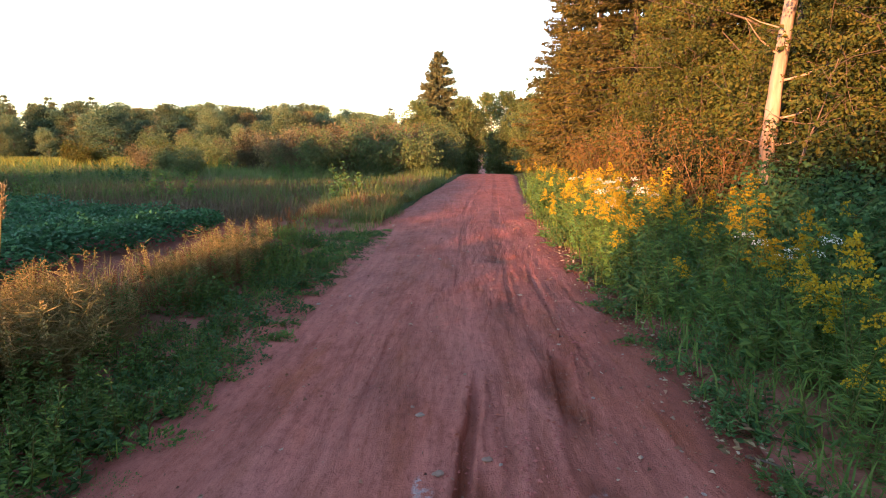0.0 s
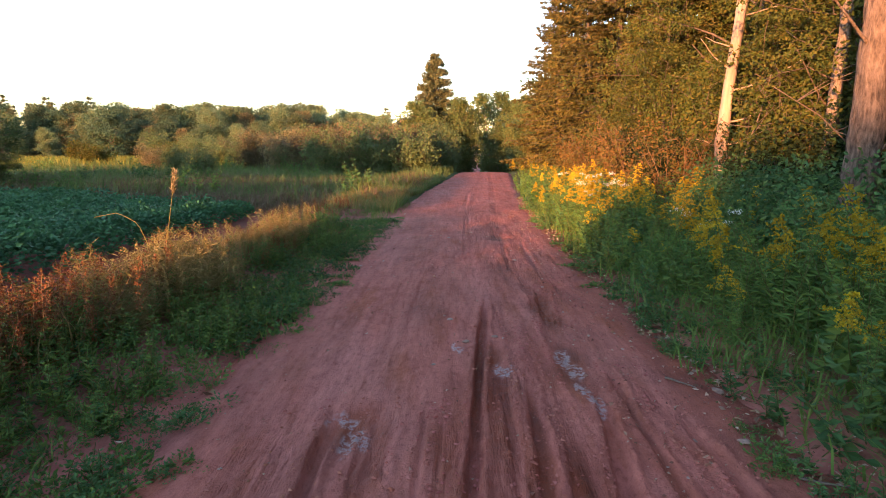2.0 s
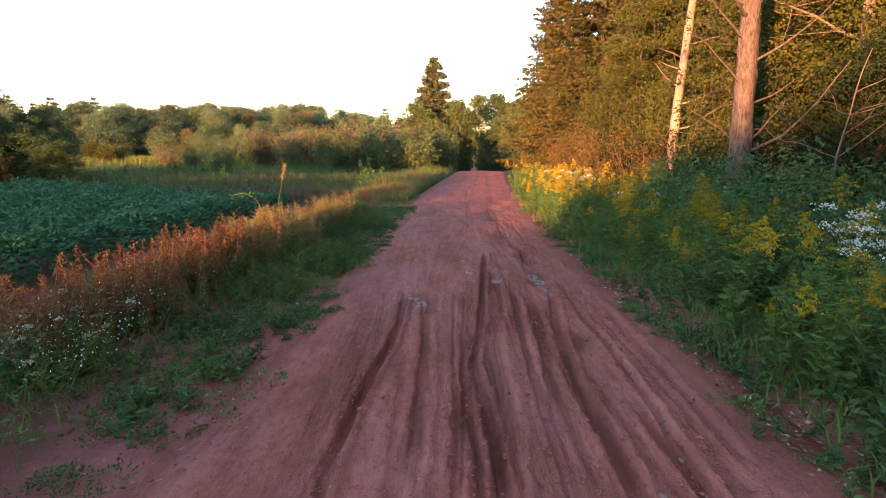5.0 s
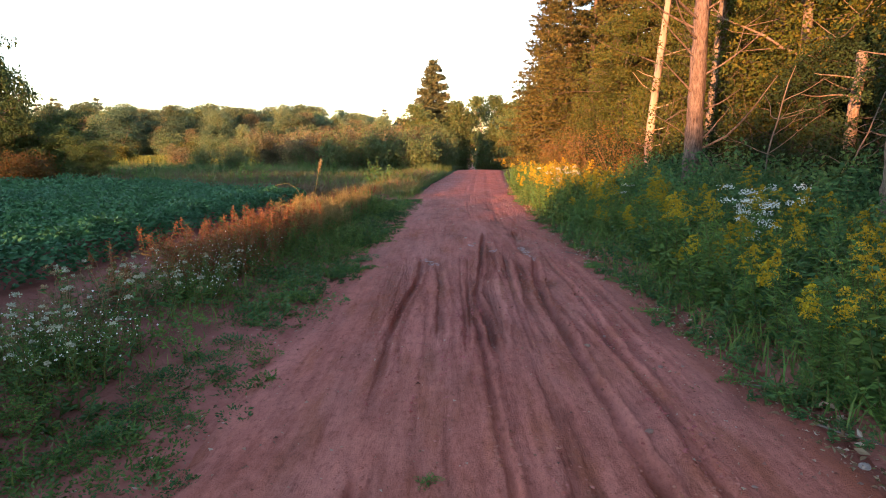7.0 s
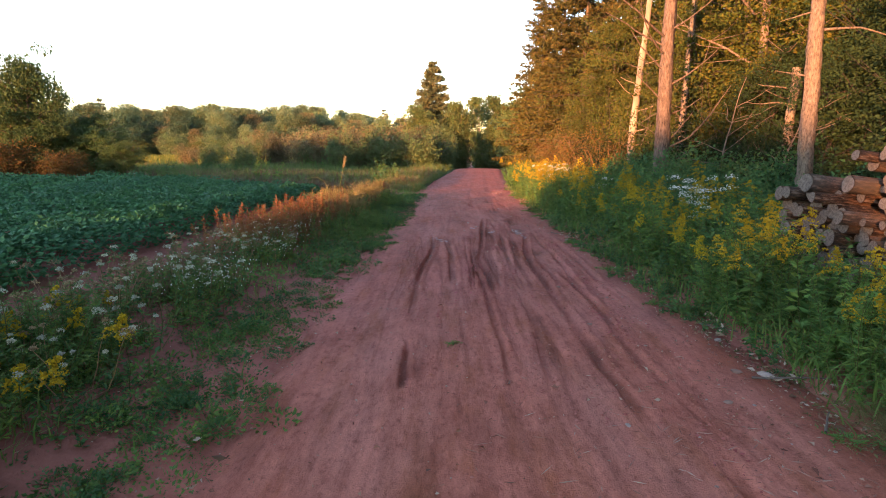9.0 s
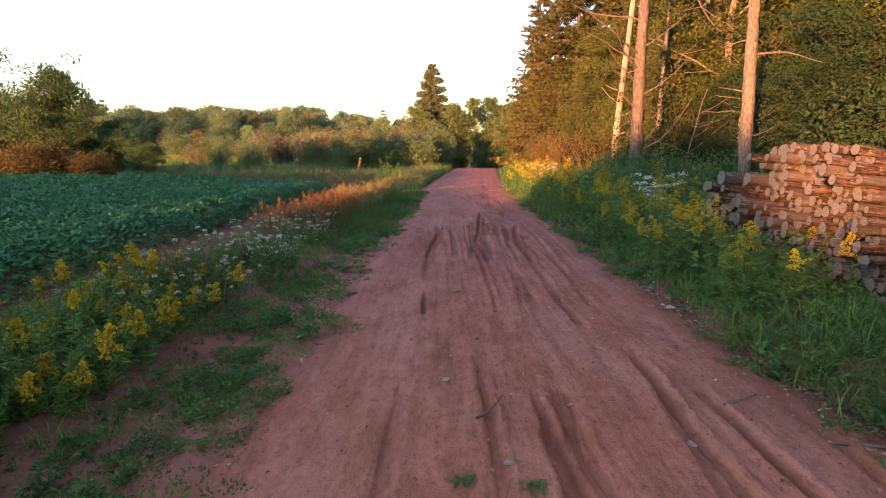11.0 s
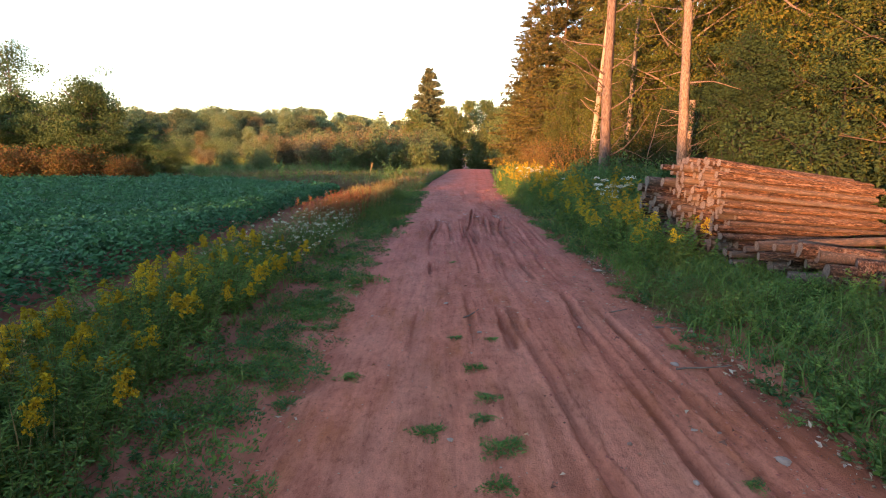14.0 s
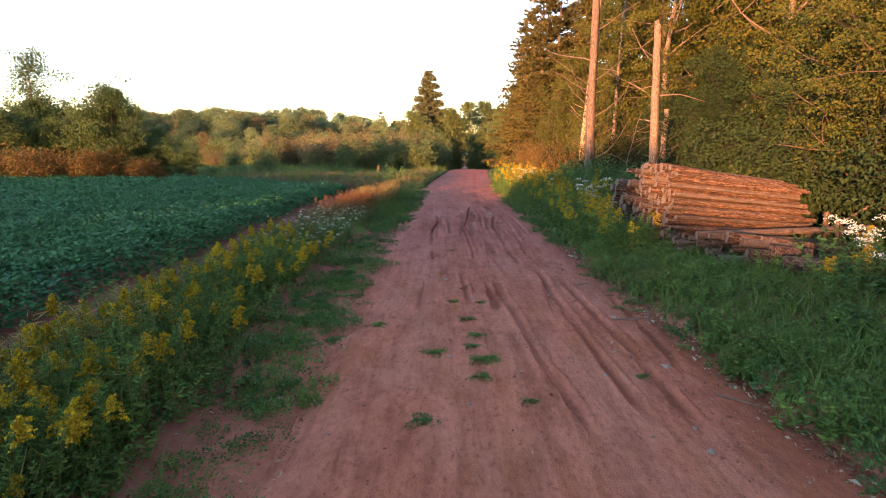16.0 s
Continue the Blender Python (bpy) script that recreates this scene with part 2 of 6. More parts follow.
    t.links.new(ramp(t, noise_tex(t, 24, 4, 0.7), [(0.46, (0, 0, 0)), (0.56, (1, 1, 1))]), spots_of_wet.inputs[1])
    # puddles lightened: the sky's reflection is put into the base colour
    c = mixc(t, spots_of_wet.outputs[0], c, (0.38, 0.30, 0.30))
    track = t.nodes.new("ShaderNodeAttribute")
    track.attribute_name = "track"
    t.links.new(c, b.inputs["Base Color"])
    mr = node(t, "ShaderNodeMapRange")
    mr.inputs["To Min"].default_value, mr.inputs["To Max"].default_value = 0.92, 0.6
    t.links.new(at.outputs["Fac"], mr.inputs["Value"])
    rough = t.nodes.new("ShaderNodeMix")
    t.links.new(spots_of_wet.outputs[0], rough.inputs[0])
    t.links.new(mr.outputs["Result"], rough.inputs[2])
    rough.inputs[3].default_value = 0.12
    t.links.new(rough.outputs[0], b.inputs["Roughness"])
    clods = noise_tex(t, 17, 6, 0.75, stretch=(1, 0.75, 1))
    add = t.nodes.new("ShaderNodeMath")
    add.operation = 'ADD'
    t.links.new(clods, add.inputs[0])
    t.links.new(n3, add.inputs[1])
    ribs = noise_tex(t, 6, 4, 0.65, stretch=(6, 0.5, 1))
    sharp = ramp(t, ribs, [(0.42, (0, 0, 0)), (0.52, (1, 1, 1))])
    bars = t.nodes.new("ShaderNodeMath")
    bars.operation = 'MULTIPLY'
    t.links.new(sharp, bars.inputs[0])
    t.links.new(track.outputs["Fac"], bars.inputs[1])
    mul = t.nodes.new("ShaderNodeMath")
    mul.operation = 'MULTIPLY_ADD'
    mul.inputs[1].default_value = 0.6
    t.links.new(bars.outputs[0], mul.inputs[0])
    t.links.new(add.outputs[0], mul.inputs[2])
    bump(t, b, mul.outputs[0], 0.75, 0.02)
    return m, r


SOIL, DIRT = ground_materials()


def log_materials():
    m, t, b = material("peeled_log_bark", 0.8, 0.2)
    n1, n2 = noise_tex(t, 14, 5, 0.75, stretch=(0.9, 0.10, 0.10)), noise_tex(t, 75, 4, 0.75, stretch=(0.40, 0.05, 0.05))
    c = ramp(t, n1, [(0.36, (0.032, 0.020, 0.016)), (0.46, (0.095, 0.050, 0.032)), (0.56, (0.175, 0.090, 0.054)), (0.66, (0.19, 0.140, 0.115))])
    c = mixc(t, 0.85, c, ramp(t, n2, [(0.40, (0.16, 0.13, 0.12)), (0.48, (0.80, 0.77, 0.74)), (0.58, (1.35, 1.25, 1.2))]), 'MULTIPLY')
    flakes = noise_tex(t, 60, 3, 0.6, stretch=(0.55, 0.05, 0.05))
    c = mixc(t, ramp(t, flakes, [(0.57, (0, 0, 0)), (0.66, (0.6, 0.6, 0.6))]), c, (0.36, 0.26, 0.20))
    o = t.nodes.new("ShaderNodeObjectInfo")
    c = mixc(t, ramp(t, o.outputs["Random"], [(0.45, (0, 0, 0)), (0.95, (0.65, 0.65, 0.65))]), c, (0.150, 0.118, 0.098))
    t.links.new(c, b.inputs["Base Color"])
    bump(t, b, n2, 0.9, 0.03)
    e, t, b = material("sawn_log_end", 0.8, 0.2)
    tc = t.nodes.new("ShaderNodeTexCoord")
    mp = t.nodes.new("ShaderNodeMapping")
    mp.inputs["Scale"].default_value = (0, 1, 1)
    t.links.new(tc.outputs["Object"], mp.inputs["Vector"])
    w = node(t, "ShaderNodeTexWave", Scale=22, Distortion=1.2, Detail=2)
    w.wave_type, w.rings_direction = 'RINGS', 'SPHERICAL'
    t.links.new(mp.outputs["Vector"], w.inputs["Vector"])
    c = ramp(t, w.outputs["Fac"], [(0.2, (0.13, 0.092, 0.072)), (0.8, (0.22, 0.165, 0.135))])
    o = t.nodes.new("ShaderNodeObjectInfo")
    c = mixc(t, ramp(t, o.outputs["Random"], [(0.2, (0, 0, 0)), (1.0, (0.7, 0.7, 0.7))]), c, (0.20, 0.165, 0.145))
    c = mixc(t, 0.8, c, ramp(t, noise_tex(t, 3.5, 6, 0.7, stretch=(0.01, 1, 1)), [(0.35, (0.35, 0.3, 0.27)), (0.6, (1.1, 1.1, 1.1))]), 'MULTIPLY')
    t.links.new(c, b.inputs["Base Color"])
    return m, e


LOG_BARK, LOG_END = log_materials()


def stone_material():
    m, t, b = material("pale_field_stone", 0.85, 0.3)
    o = t.nodes.new("ShaderNodeObjectInfo")
    c = ramp(t, o.outputs["Random"], [(0.0, (0.28, 0.14, 0.10)), (0.5, (0.34, 0.22, 0.17)), (1.0, (0.38, 0.29, 0.24))])
    n = noise_tex(t, 25, 5)
    c = mixc(t, 0.4, c, ramp(t, n, [(0.3, (0.4, 0.35, 0.33)), (0.7, (1, 1, 1))]), 'MULTIPLY')
    t.links.new(c, b.inputs["Base Color"])
    bump(t, b, n, 0.4, 0.01)
    return m


STONE = stone_material()
CRUMB = leaf_material("earth_crumbs", [(0.22, 0.09, 0.06), (0.30, 0.135, 0.09), (0.42, 0.29, 0.21), (0.12, 0.05, 0.035), (0.24, 0.10, 0.07)], 0.0, 0.9, 0.1, 0.0)
CLOD = leaf_material("damp_earth_clods", [(0.38, 0.112, 0.085), (0.46, 0.150, 0.115), (0.28, 0.080, 0.058), (0.34, 0.095, 0.065)], 0.0, 0.9, 0.1, 0.0)
YELLOW_GRASS = leaf_material("yellow_meadow", [(0.13, 0.18, 0.04), (0.22, 0.22, 0.04), (0.32, 0.27, 0.04), (0.15, 0.19, 0.05)], 0.3, 0.7, 0.15)
LITTER = leaf_material("leaf_litter", [(0.16, 0.085, 0.05), (0.24, 0.14, 0.08), (0.10, 0.06, 0.035), (0.12, 0.11, 0.04), (0.30, 0.20, 0.12), (0.46, 0.34, 0.25)], 0.1, 0.8, 0.1, 0.0)
PALE_HEAD = leaf_material("pale_flower_head", [(0.32, 0.35, 0.25), (0.42, 0.44, 0.34), (0.24, 0.26, 0.17)], 0.2, 0.8, 0.1)

# ---- mesh helpers ----
rng = np.random.default_rng(7)


def mesh_of(name, verts, faces, mats, index=None, smooth=False):
    me = bpy.data.meshes.new(name)
    verts, faces = np.asarray(verts, np.float32), np.asarray(faces, np.int32)
    k = faces.shape[1]
    me.vertices.add(len(verts))
    me.vertices.foreach_set("co", verts.ravel())
    me.loops.add(faces.size)
    me.loops.foreach_set("vertex_index", faces.ravel())
    me.polygons.add(len(faces))
    me.polygons.foreach_set("loop_start", np.arange(0, faces.size, k, dtype=np.int32))
    for m in mats if isinstance(mats, (list, tuple)) else [mats]:
        me.materials.append(m)
    if index is not None:
        me.polygons.foreach_set("material_index", np.asarray(index, np.int32))
    me.polygons.foreach_set("use_smooth", np.full(len(faces), smooth))
    me.update(calc_edges=True)
    return me


def unit(v):
    return v / np.maximum(np.linalg.norm(v, axis=-1, keepdims=True), 1e-9)


def leaves(pos, along, length, width, fold=0.25):
    """Lozenge leaves from their stalk ends: (verts, faces). Each is a quad folded along its midrib."""
    n = len(pos)
    along = unit(along)
    side = unit(np.cross(along, rng.normal(size=(n, 3))))
    up = np.cross(side, along)
    length, width = np.broadcast_to(length, n)[:, None], np.broadcast_to(width, n)[:, None]
    mid = pos + along * length * 0.45 + up * width * fold
    v = np.stack([pos, mid - side * width * 0.5, pos + along * length, mid + side * width * 0.5], 1)
    return v.reshape(-1, 3), np.arange(4 * n).reshape(n, 4)


def blades(pos, height, width, lean, droop=0.5):
    """Grass blades in two pieces that bend over: (verts, faces)."""
    n = len(pos)
    a = rng.uniform(0, 2 * np.pi, n)
    d = np.stack([np.cos(a), np.sin(a), np.zeros(n)], 1)
    s = np.stack([-np.sin(a), np.cos(a), np.zeros(n)], 1)
    h, w, l = (np.broadcast_to(q, n)[:, None] for q in (height, width, lean))
    z = np.array([[0, 0, 1.0]])
    p1 = pos + d * l * 0.35 + z * h * 0.6
    p2 = pos + d * l * (1 + droop) + z * h
    v = np.stack([pos - s * w / 2, pos + s * w / 2, p1 + s * w * 0.4, p1 - s * w * 0.4, p2 + s * w * 0.06, p2 - s * w * 0.06], 1)
    i = 6 * np.arange(n)[:, None]
    return v.reshape(-1, 3), np.concatenate([i + [0, 1, 2, 3], i + [3, 2, 4, 5]], 1).reshape(-1, 4)


def tube(pts, radii, sides=6):
    """A tapered tube through the points: (verts, faces)."""
    pts, radii = np.asarray(pts, float), np.asarray(radii, float)
    d = unit(np.gradient(pts, axis=0))
    ref = np.where(np.abs(d[:, 2:]) > 0.9, [[1.0, 0, 0]], [[0, 0, 1.0]])
    s = unit(np.cross(d, ref))
    u = np.cross(s, d)
    a = np.linspace(0, 2 * np.pi, sides, endpoint=False)
    v = pts[:, None] + radii[:, None, None] * (np.cos(a)[None, :, None] * s[:, None] + np.sin(a)[None, :, None] * u[:, None])
    m = len(pts)
    i, j = np.meshgrid(np.arange(m - 1), np.arange(sides), indexing="ij")
    k = (j + 1) % sides
    f = np.stack([i * sides + j, i * sides + k, (i + 1) * sides + k, (i + 1) * sides + j], -1).reshape(-1, 4)
    return v.reshape(-1, 3), f


def rooted(pieces, sides):
    """Joins tubes so that all grow out of the first one's foot."""
    v, f = join(pieces)
    starts = np.cumsum([0] + [len(p[0]) for p in pieces[:-1]])
    remap = np.arange(len(v))
    for s in starts[1:]:
        remap[s:s + sides] = np.arange(sides)
    return v, remap[f]


def join(pieces):
    vs, fs, n = [], [], 0
    for v, f in pieces:
        vs.append(v)
        fs.append(f + n)
        n += len(v)
    return np.concatenate(vs), np.concatenate(fs)


def child(name, me, parent, label="", kind=""):
    ob = new(name, me)
    ob.parent = parent
    tagged(ob, kind=kind)
    return tagged(ob, label=label) if label else ob


def wander(start, direction, length, steps, jitter, droop=0.0):
    """A bending line of points, from start."""
    p, d = [np.array(start, float)], unit(np.array(direction, float))
    for _ in range(steps):
        d = unit(d + rng.normal(0, jitter, 3) + np.array([0, 0, droop]))
        p.append(p[-1] + d * length / steps)
    return np.array(p)


# ---- the lie of the land ----


def road_middle(y):
    y = np.asarray(y, float)
    return np.where(y < 0, -0.1, np.where(y < 24, -0.1 + 0.0019 * y * y, np.where(y < 36, 0.995 + 0.083 * (y - 24), 1.99 + 0.029 * (y - 36))))


def smooth(x, a, b):
    t = np.clip((np.asarray(x, float) - a) / (b - a), 0, 1)
    return t * t * (3 - 2 * t)


def wave(x, y, s=1.0):
    return (np.sin(1.7 * s * x + 0.6 * s * y + 1) + np.sin(-0.9 * s * x + 2.1 * s * y) + np.sin(2.9 * s * x - 1.3 * s * y + 2)) / 3


def land(x, y):
    """Height of the ground, without the road."""
    x, y = np.asarray(x, float), np.asarray(y, float)
    d = x - road_middle(y)
    corridor = np.exp(-(d / 14) ** 2)
    valley = -3.2 * smooth(y, 34, 80) + 4.2 * smooth(y, 110, 210)
    z = valley * corridor + (1 - corridor) * 1.5 * smooth(y, 120, 260)
    z = z + 0.10 * smooth(-d, 2.1, 2.8) - 0.16 * smooth(-d, 3.4, 4.1) + 0.10 * smooth(-d, 4.8, 5.4)
    z = z + 0.24 * smooth(-d, 5.2, 14) * smooth(y, 24, 8)
    z = z + 0.10 * smooth(d, 1.75, 2.4) + 0.22 * smooth(d, 2.4, 5.5)
    z = z - 0.16 * smooth(y, 4, 12) * smooth(-d, 3.4, 4.8) * smooth(-d, 10, 6) * smooth(y, 60, 30)
    z = z + 0.03 * wave(x, y, 1.3) * smooth(np.abs(d), 1.6, 2.5)
    return z


def build_ground():
    def axis(fine0, fine1, step, ends):
        a = list(np.arange(fine0, fine1, step))
        for sgn, lim in ((1, ends[1]), (-1, ends[0])):
            s, p = step, a[-1] if sgn > 0 else a[0]
            while abs(p) < abs(lim):
                s = min(s * 1.12, 120)
                p += sgn * s
                a.append(p) if sgn > 0 else a.insert(0, p)
        return np.array(a)
    xs, ys = axis(-8, 8, 0.16, (-2500, 2500)), axis(-18, 20, 0.2, (-2500, 2500))
    X, Y = np.meshgrid(xs, ys, indexing="ij")
    d = np.abs(X - road_middle(Y))
    Z = land(X, Y) - 0.12 * (1 - smooth(d, 1.5, 2.0))
    n, m = len(xs), len(ys)
    i, j = np.meshgrid(np.arange(n - 1), np.arange(m - 1), indexing="ij")
    f = np.stack([i * m + j, (i + 1) * m + j, (i + 1) * m + j + 1, i * m + j + 1], -1).reshape(-1, 4)
    ob = new("ground", mesh_of("ground", np.stack([X, Y, Z], -1).reshape(-1, 3), f, SOIL, smooth=True))
    tagged(ob, "dark reddish soil with leaf litter and sparse growth", "ground", kind="structure")


RUTS, HOLES = [], []


def rut(line, w, deep, damp, tread=0.0):
    """A wheel rut along points (y, x), from near to far, with half width, depth and dampness."""
    line = sorted(line)
    RUTS.append((np.array([p[0] for p in line]), np.array([p[1] for p in line]), w, deep * (0.9 if line[-1][0] < 20 else 0.3), damp * (1 if line[-1][0] < 20 else 0.6), tread))


rut([(3.67, 0.15), (1.38, -0.04), (-0.21, -0.15), (-0.59, -0.21), (-1.32, -0.19), (-2.62, -0.15)], 0.03, 0.075, 0.8, 0.0)
rut([(1.38, -0.12), (-0.12, -0.21), (-0.89, -0.27), (-2.19, -0.34)], 0.06, 0.018, 0.95, 1.0)
rut([(2.2, 0.18), (0.28, 0.0), (-0.71, -0.07), (-1.32, -0.1), (-2.62, -0.16)], 0.085, 0.03, 0.55, 1.0)
rut([(1.98, 0.34), (0.28, 0.22), (-0.58, 0.19), (-1.31, 0.17), (-2.61, 0.13)], 0.035, 0.037, 0.7, 0.0)
rut([(4.28, 0.8), (2.59, 0.61)], 0.06, 0.03, 1.0, 1.0)
rut([(1.22, 0.45), (0.07, 0.37), (-0.83, 0.3), (-1.31, 0.26), (-2.61, 0.2)], 0.055, 0.02, 0.9, 1.0)
# the damp value here paints this groove's shadow line
rut([(1.67, 0.76), (0.18, 0.53), (-0.71, 0.46), (-1.31, 0.44), (-2.61, 0.4)], 0.04, 0.062, 0.75, 0.0)
rut([(1.99, 0.88), (0.29, 0.82), (-0.19, 0.84), (-1.27, 0.81), (-2.57, 0.77)], 0.028, 0.05, 0.6, 0.0)
rut([(1.4, 1.09), (0.65, 1.12), (-0.19, 1.09), (-0.88, 1.08), (-2.18, 1.06)], 0.045, 0.037, 0.5, 0.0)
rut([(1.37, -0.85), (0.27, -0.83), (-0.34, -0.87), (-1.01, -0.94), (-2.31, -1.0)], 0.032, 0.062, 0.85, 0.0)
rut([(1.38, -0.64), (-0.29, -0.57), (-1.0, -0.57), (-2.3, -0.57)], 0.045, 0.037, 0.7, 0.0)
rut([(1.2, -1.2), (-0.22, -1.11), (-1.16, -1.1), (-2.46, -1.09)], 0.085, 0.014, 0.55, 1.0)
rut([(1.37, -1.02), (0.26, -1.0), (-0.6, -0.99), (-1.9, -0.97)], 0.06, 0.012, 0.6, 1.0)
rut([(1.38, -0.58), (0.27, -0.54)], 0.05, 0.022, 0.8, 1.0)
rut([(1.38, -0.34), (-0.29, -0.36), (-1.32, -0.37), (-2.62, -0.38)], 0.014, 0.025, 0.5, 0.0)
rut([(1.38, -0.23), (-1.32, -0.32), (-2.62, -0.36)], 0.012, 0.022, 0.4, 0.0)
rut([(-0.97, 0.48), (-2.7, 0.42), (-3.91, 0.42), (-4.77, 0.4)], 0.04, 0.062, 0.75, 0.0)
rut([(-1.11, 0.71), (-2.98, 0.75), (-3.99, 0.7), (-4.76, 0.66)], 0.035, 0.045, 0.55, 0.0)
rut([(-1.11, -0.3), (-2.39, -0.25), (-3.99, -0.24), (-4.9, -0.27)], 0.022, 0.037, 0.5, 0.0)
rut([(-3.87, -0.95), (-4.4, -0.94), (-4.86, -0.93)], 0.022, 0.056, 0.85, 0.0)
rut([(-0.84, -0.97), (-2.39, -0.96), (-3.46, -0.96)], 0.03, 0.037, 0.6, 0.0)
rut([(-0.53, -0.68), (-2.99, -0.63), (-4.4, -0.67), (-4.9, -0.69)], 0.06, 0.01, 0.25, 0.6)
rut([(-3.45, 0.09), (-4.4, 0.01), (-4.94, -0.03)], 0.03, 0.025, 0.3, 0.0)
rut([(-6.16, -1.01), (-7.13, -1.03), (-7.73, -1.03)], 0.035, 0.033, 0.4, 0.0)
rut([(-5.65, -0.51), (-6.67, -0.5), (-7.32, -0.49), (-7.82, -0.51)], 0.03, 0.03, 0.4, 0.0)
rut([(-6.28, -0.18), (-7.06, -0.2), (-7.64, -0.18), (-7.86, -0.13)], 0.035, 0.062, 0.6, 0.0)
rut([(-6.28, -0.05), (-6.84, -0.07), (-7.26, -0.08)], 0.075, 0.02, 0.95, 1.0)
rut([(-6.28, 0.59), (-7.13, 0.52), (-7.86, 0.44)], 0.04, 0.045, 0.6, 0.0)
rut([(-5.44, 0.64), (-7.67, 0.57), (-9.4, 0.55), (-10.47, 0.58)], 0.04, 0.05, 0.65, 0.0)
rut([(-6.15, 0.85), (-8.22, 0.87), (-9.5, 0.89), (-10.64, 0.84)], 0.045, 0.045, 0.75, 0.0)
rut([(-6.72, -0.05), (-8.94, 0.03), (-10.22, 0.11), (-10.78, 0.15)], 0.035, 0.035, 0.4, 0.0)
rut([(-6.15, 1.3), (-8.23, 1.26), (-9.78, 1.13)], 0.05, 0.026, 0.7, 0.0)
rut([(38, 2.4), (24, 1.6), (14, 0.95), (9, 0.66), (6, 0.58)], 0.10, 0.035, 0.6)
rut([(38, 1.9), (24, 1.05), (14, 0.4), (9, 0.15), (6, 0.05)], 0.08, 0.028, 0.45)
rut([(38, 1.3), (24, 0.3), (14, -0.35), (8, -0.62), (3, -0.75)], 0.15, 0.018, 0.15)
rut([(38, 3.0), (24, 2.2), (14, 1.5), (9, 1.15), (5, 1.05)], 0.08, 0.025, 0.4)
rut([(30, 1.6), (17, 0.35), (12, 0.10)], 0.05, 0.025, 0.4)
for hole in ((0.64, 1.95, 0.15, 0.50, 0.035, 0.95), (0.08, 2.05, 0.09, 0.30, 0.03, 0.9), (-0.70, 1.05, 0.13, 0.28, 0.04, 0.9), (0.55, 7.7, 0.20, 0.40, 0.04, 0.9), (0.45, 5.1, 0.14, 0.4, 0.03, 0.7),
             (0.68, 3.3, 0.12, 0.85, 0.03, 0.95), (-0.16, -7.2, 0.09, 0.40, 0.03, 0.5), (-1.05, -7.0, 0.10, 0.22, 0.025, 0.3), (0.60, -0.2, 0.10, 0.35, 0.025, 0.9), (-1.30, -1.0, 0.10, 0.12, 0.02, 0.6), (1.0, 11.5, 0.3, 0.5, 0.03, 0.5)):
    HOLES.append(hole)


def scrape(seed):
    """Shallow scrapes and faint tyre lines along the road."""
    r = random.Random(seed)
    for k in range(64):
        y0 = r.uniform(-14, 9) if k % 2 else r.uniform(-5, 5)
        length = r.uniform(1.2, 4.5)
        x0 = float(road_middle(y0)) + r.choice([r.uniform(-1.35, 1.3), r.uniform(-0.3, 1.1), r.uniform(-1.2, -0.4)])
        x1 = x0 + r.uniform(-0.06, 0.06) + float(road_middle(y0 + length) - road_middle(y0))
        near = 0.6 * (1.0 if y0 > -6 else 0.6) * (1.0 if x0 > -0.2 else 0.5)
        rut([(y0, x0), (y0 + length / 2, (x0 + x1) / 2 + r.uniform(-0.03, 0.03)), (y0 + length, x1)], r.uniform(0.014, 0.065), r.uniform(0.008, 0.024) * near, r.choice([0.1, 0.3, 0.6, 0.95]) * near, r.choice([0, 0, 0.6]))


scrape(5)
PUDDLES = ((0.63, 1.98, 0.075, 0.3), (0.65, 1.43, 0.06, 0.22), (0.14, 1.81, 0.085, 0.12), (-0.71, 0.9, 0.075, 0.16), (-0.76, 1.12, 0.1, 0.06), (-0.16, 2.2, 0.06, 0.1))
_r = np.random.default_rng(3)
RIPPLES = [(float(w * math.cos(a)), float(w * 0.6 * math.sin(a)), float(p), float(0.016 / w)) for w, a, p in zip(_r.uniform(35, 110, 26), _r.normal(0, 0.8, 26), _r.uniform(0, 6.28, 26))]


def wetness_at(d, y):
    """Shallow water and slick mud in the ruts."""
    x = d + road_middle(y)
    w = np.zeros_like(x)
    for xc, yc, a, l in PUDDLES:
        e = ((x - xc + 0.025 * np.sin(13 * y)) / a) ** 2 + ((y - yc + 0.05 * np.sin(40 * x)) / l) ** 2
        w = np.maximum(w, smooth(e + 0.5 * wave(x * 31, y * 9, 1.0), 1.2, 0.4))
    return w * 0.85


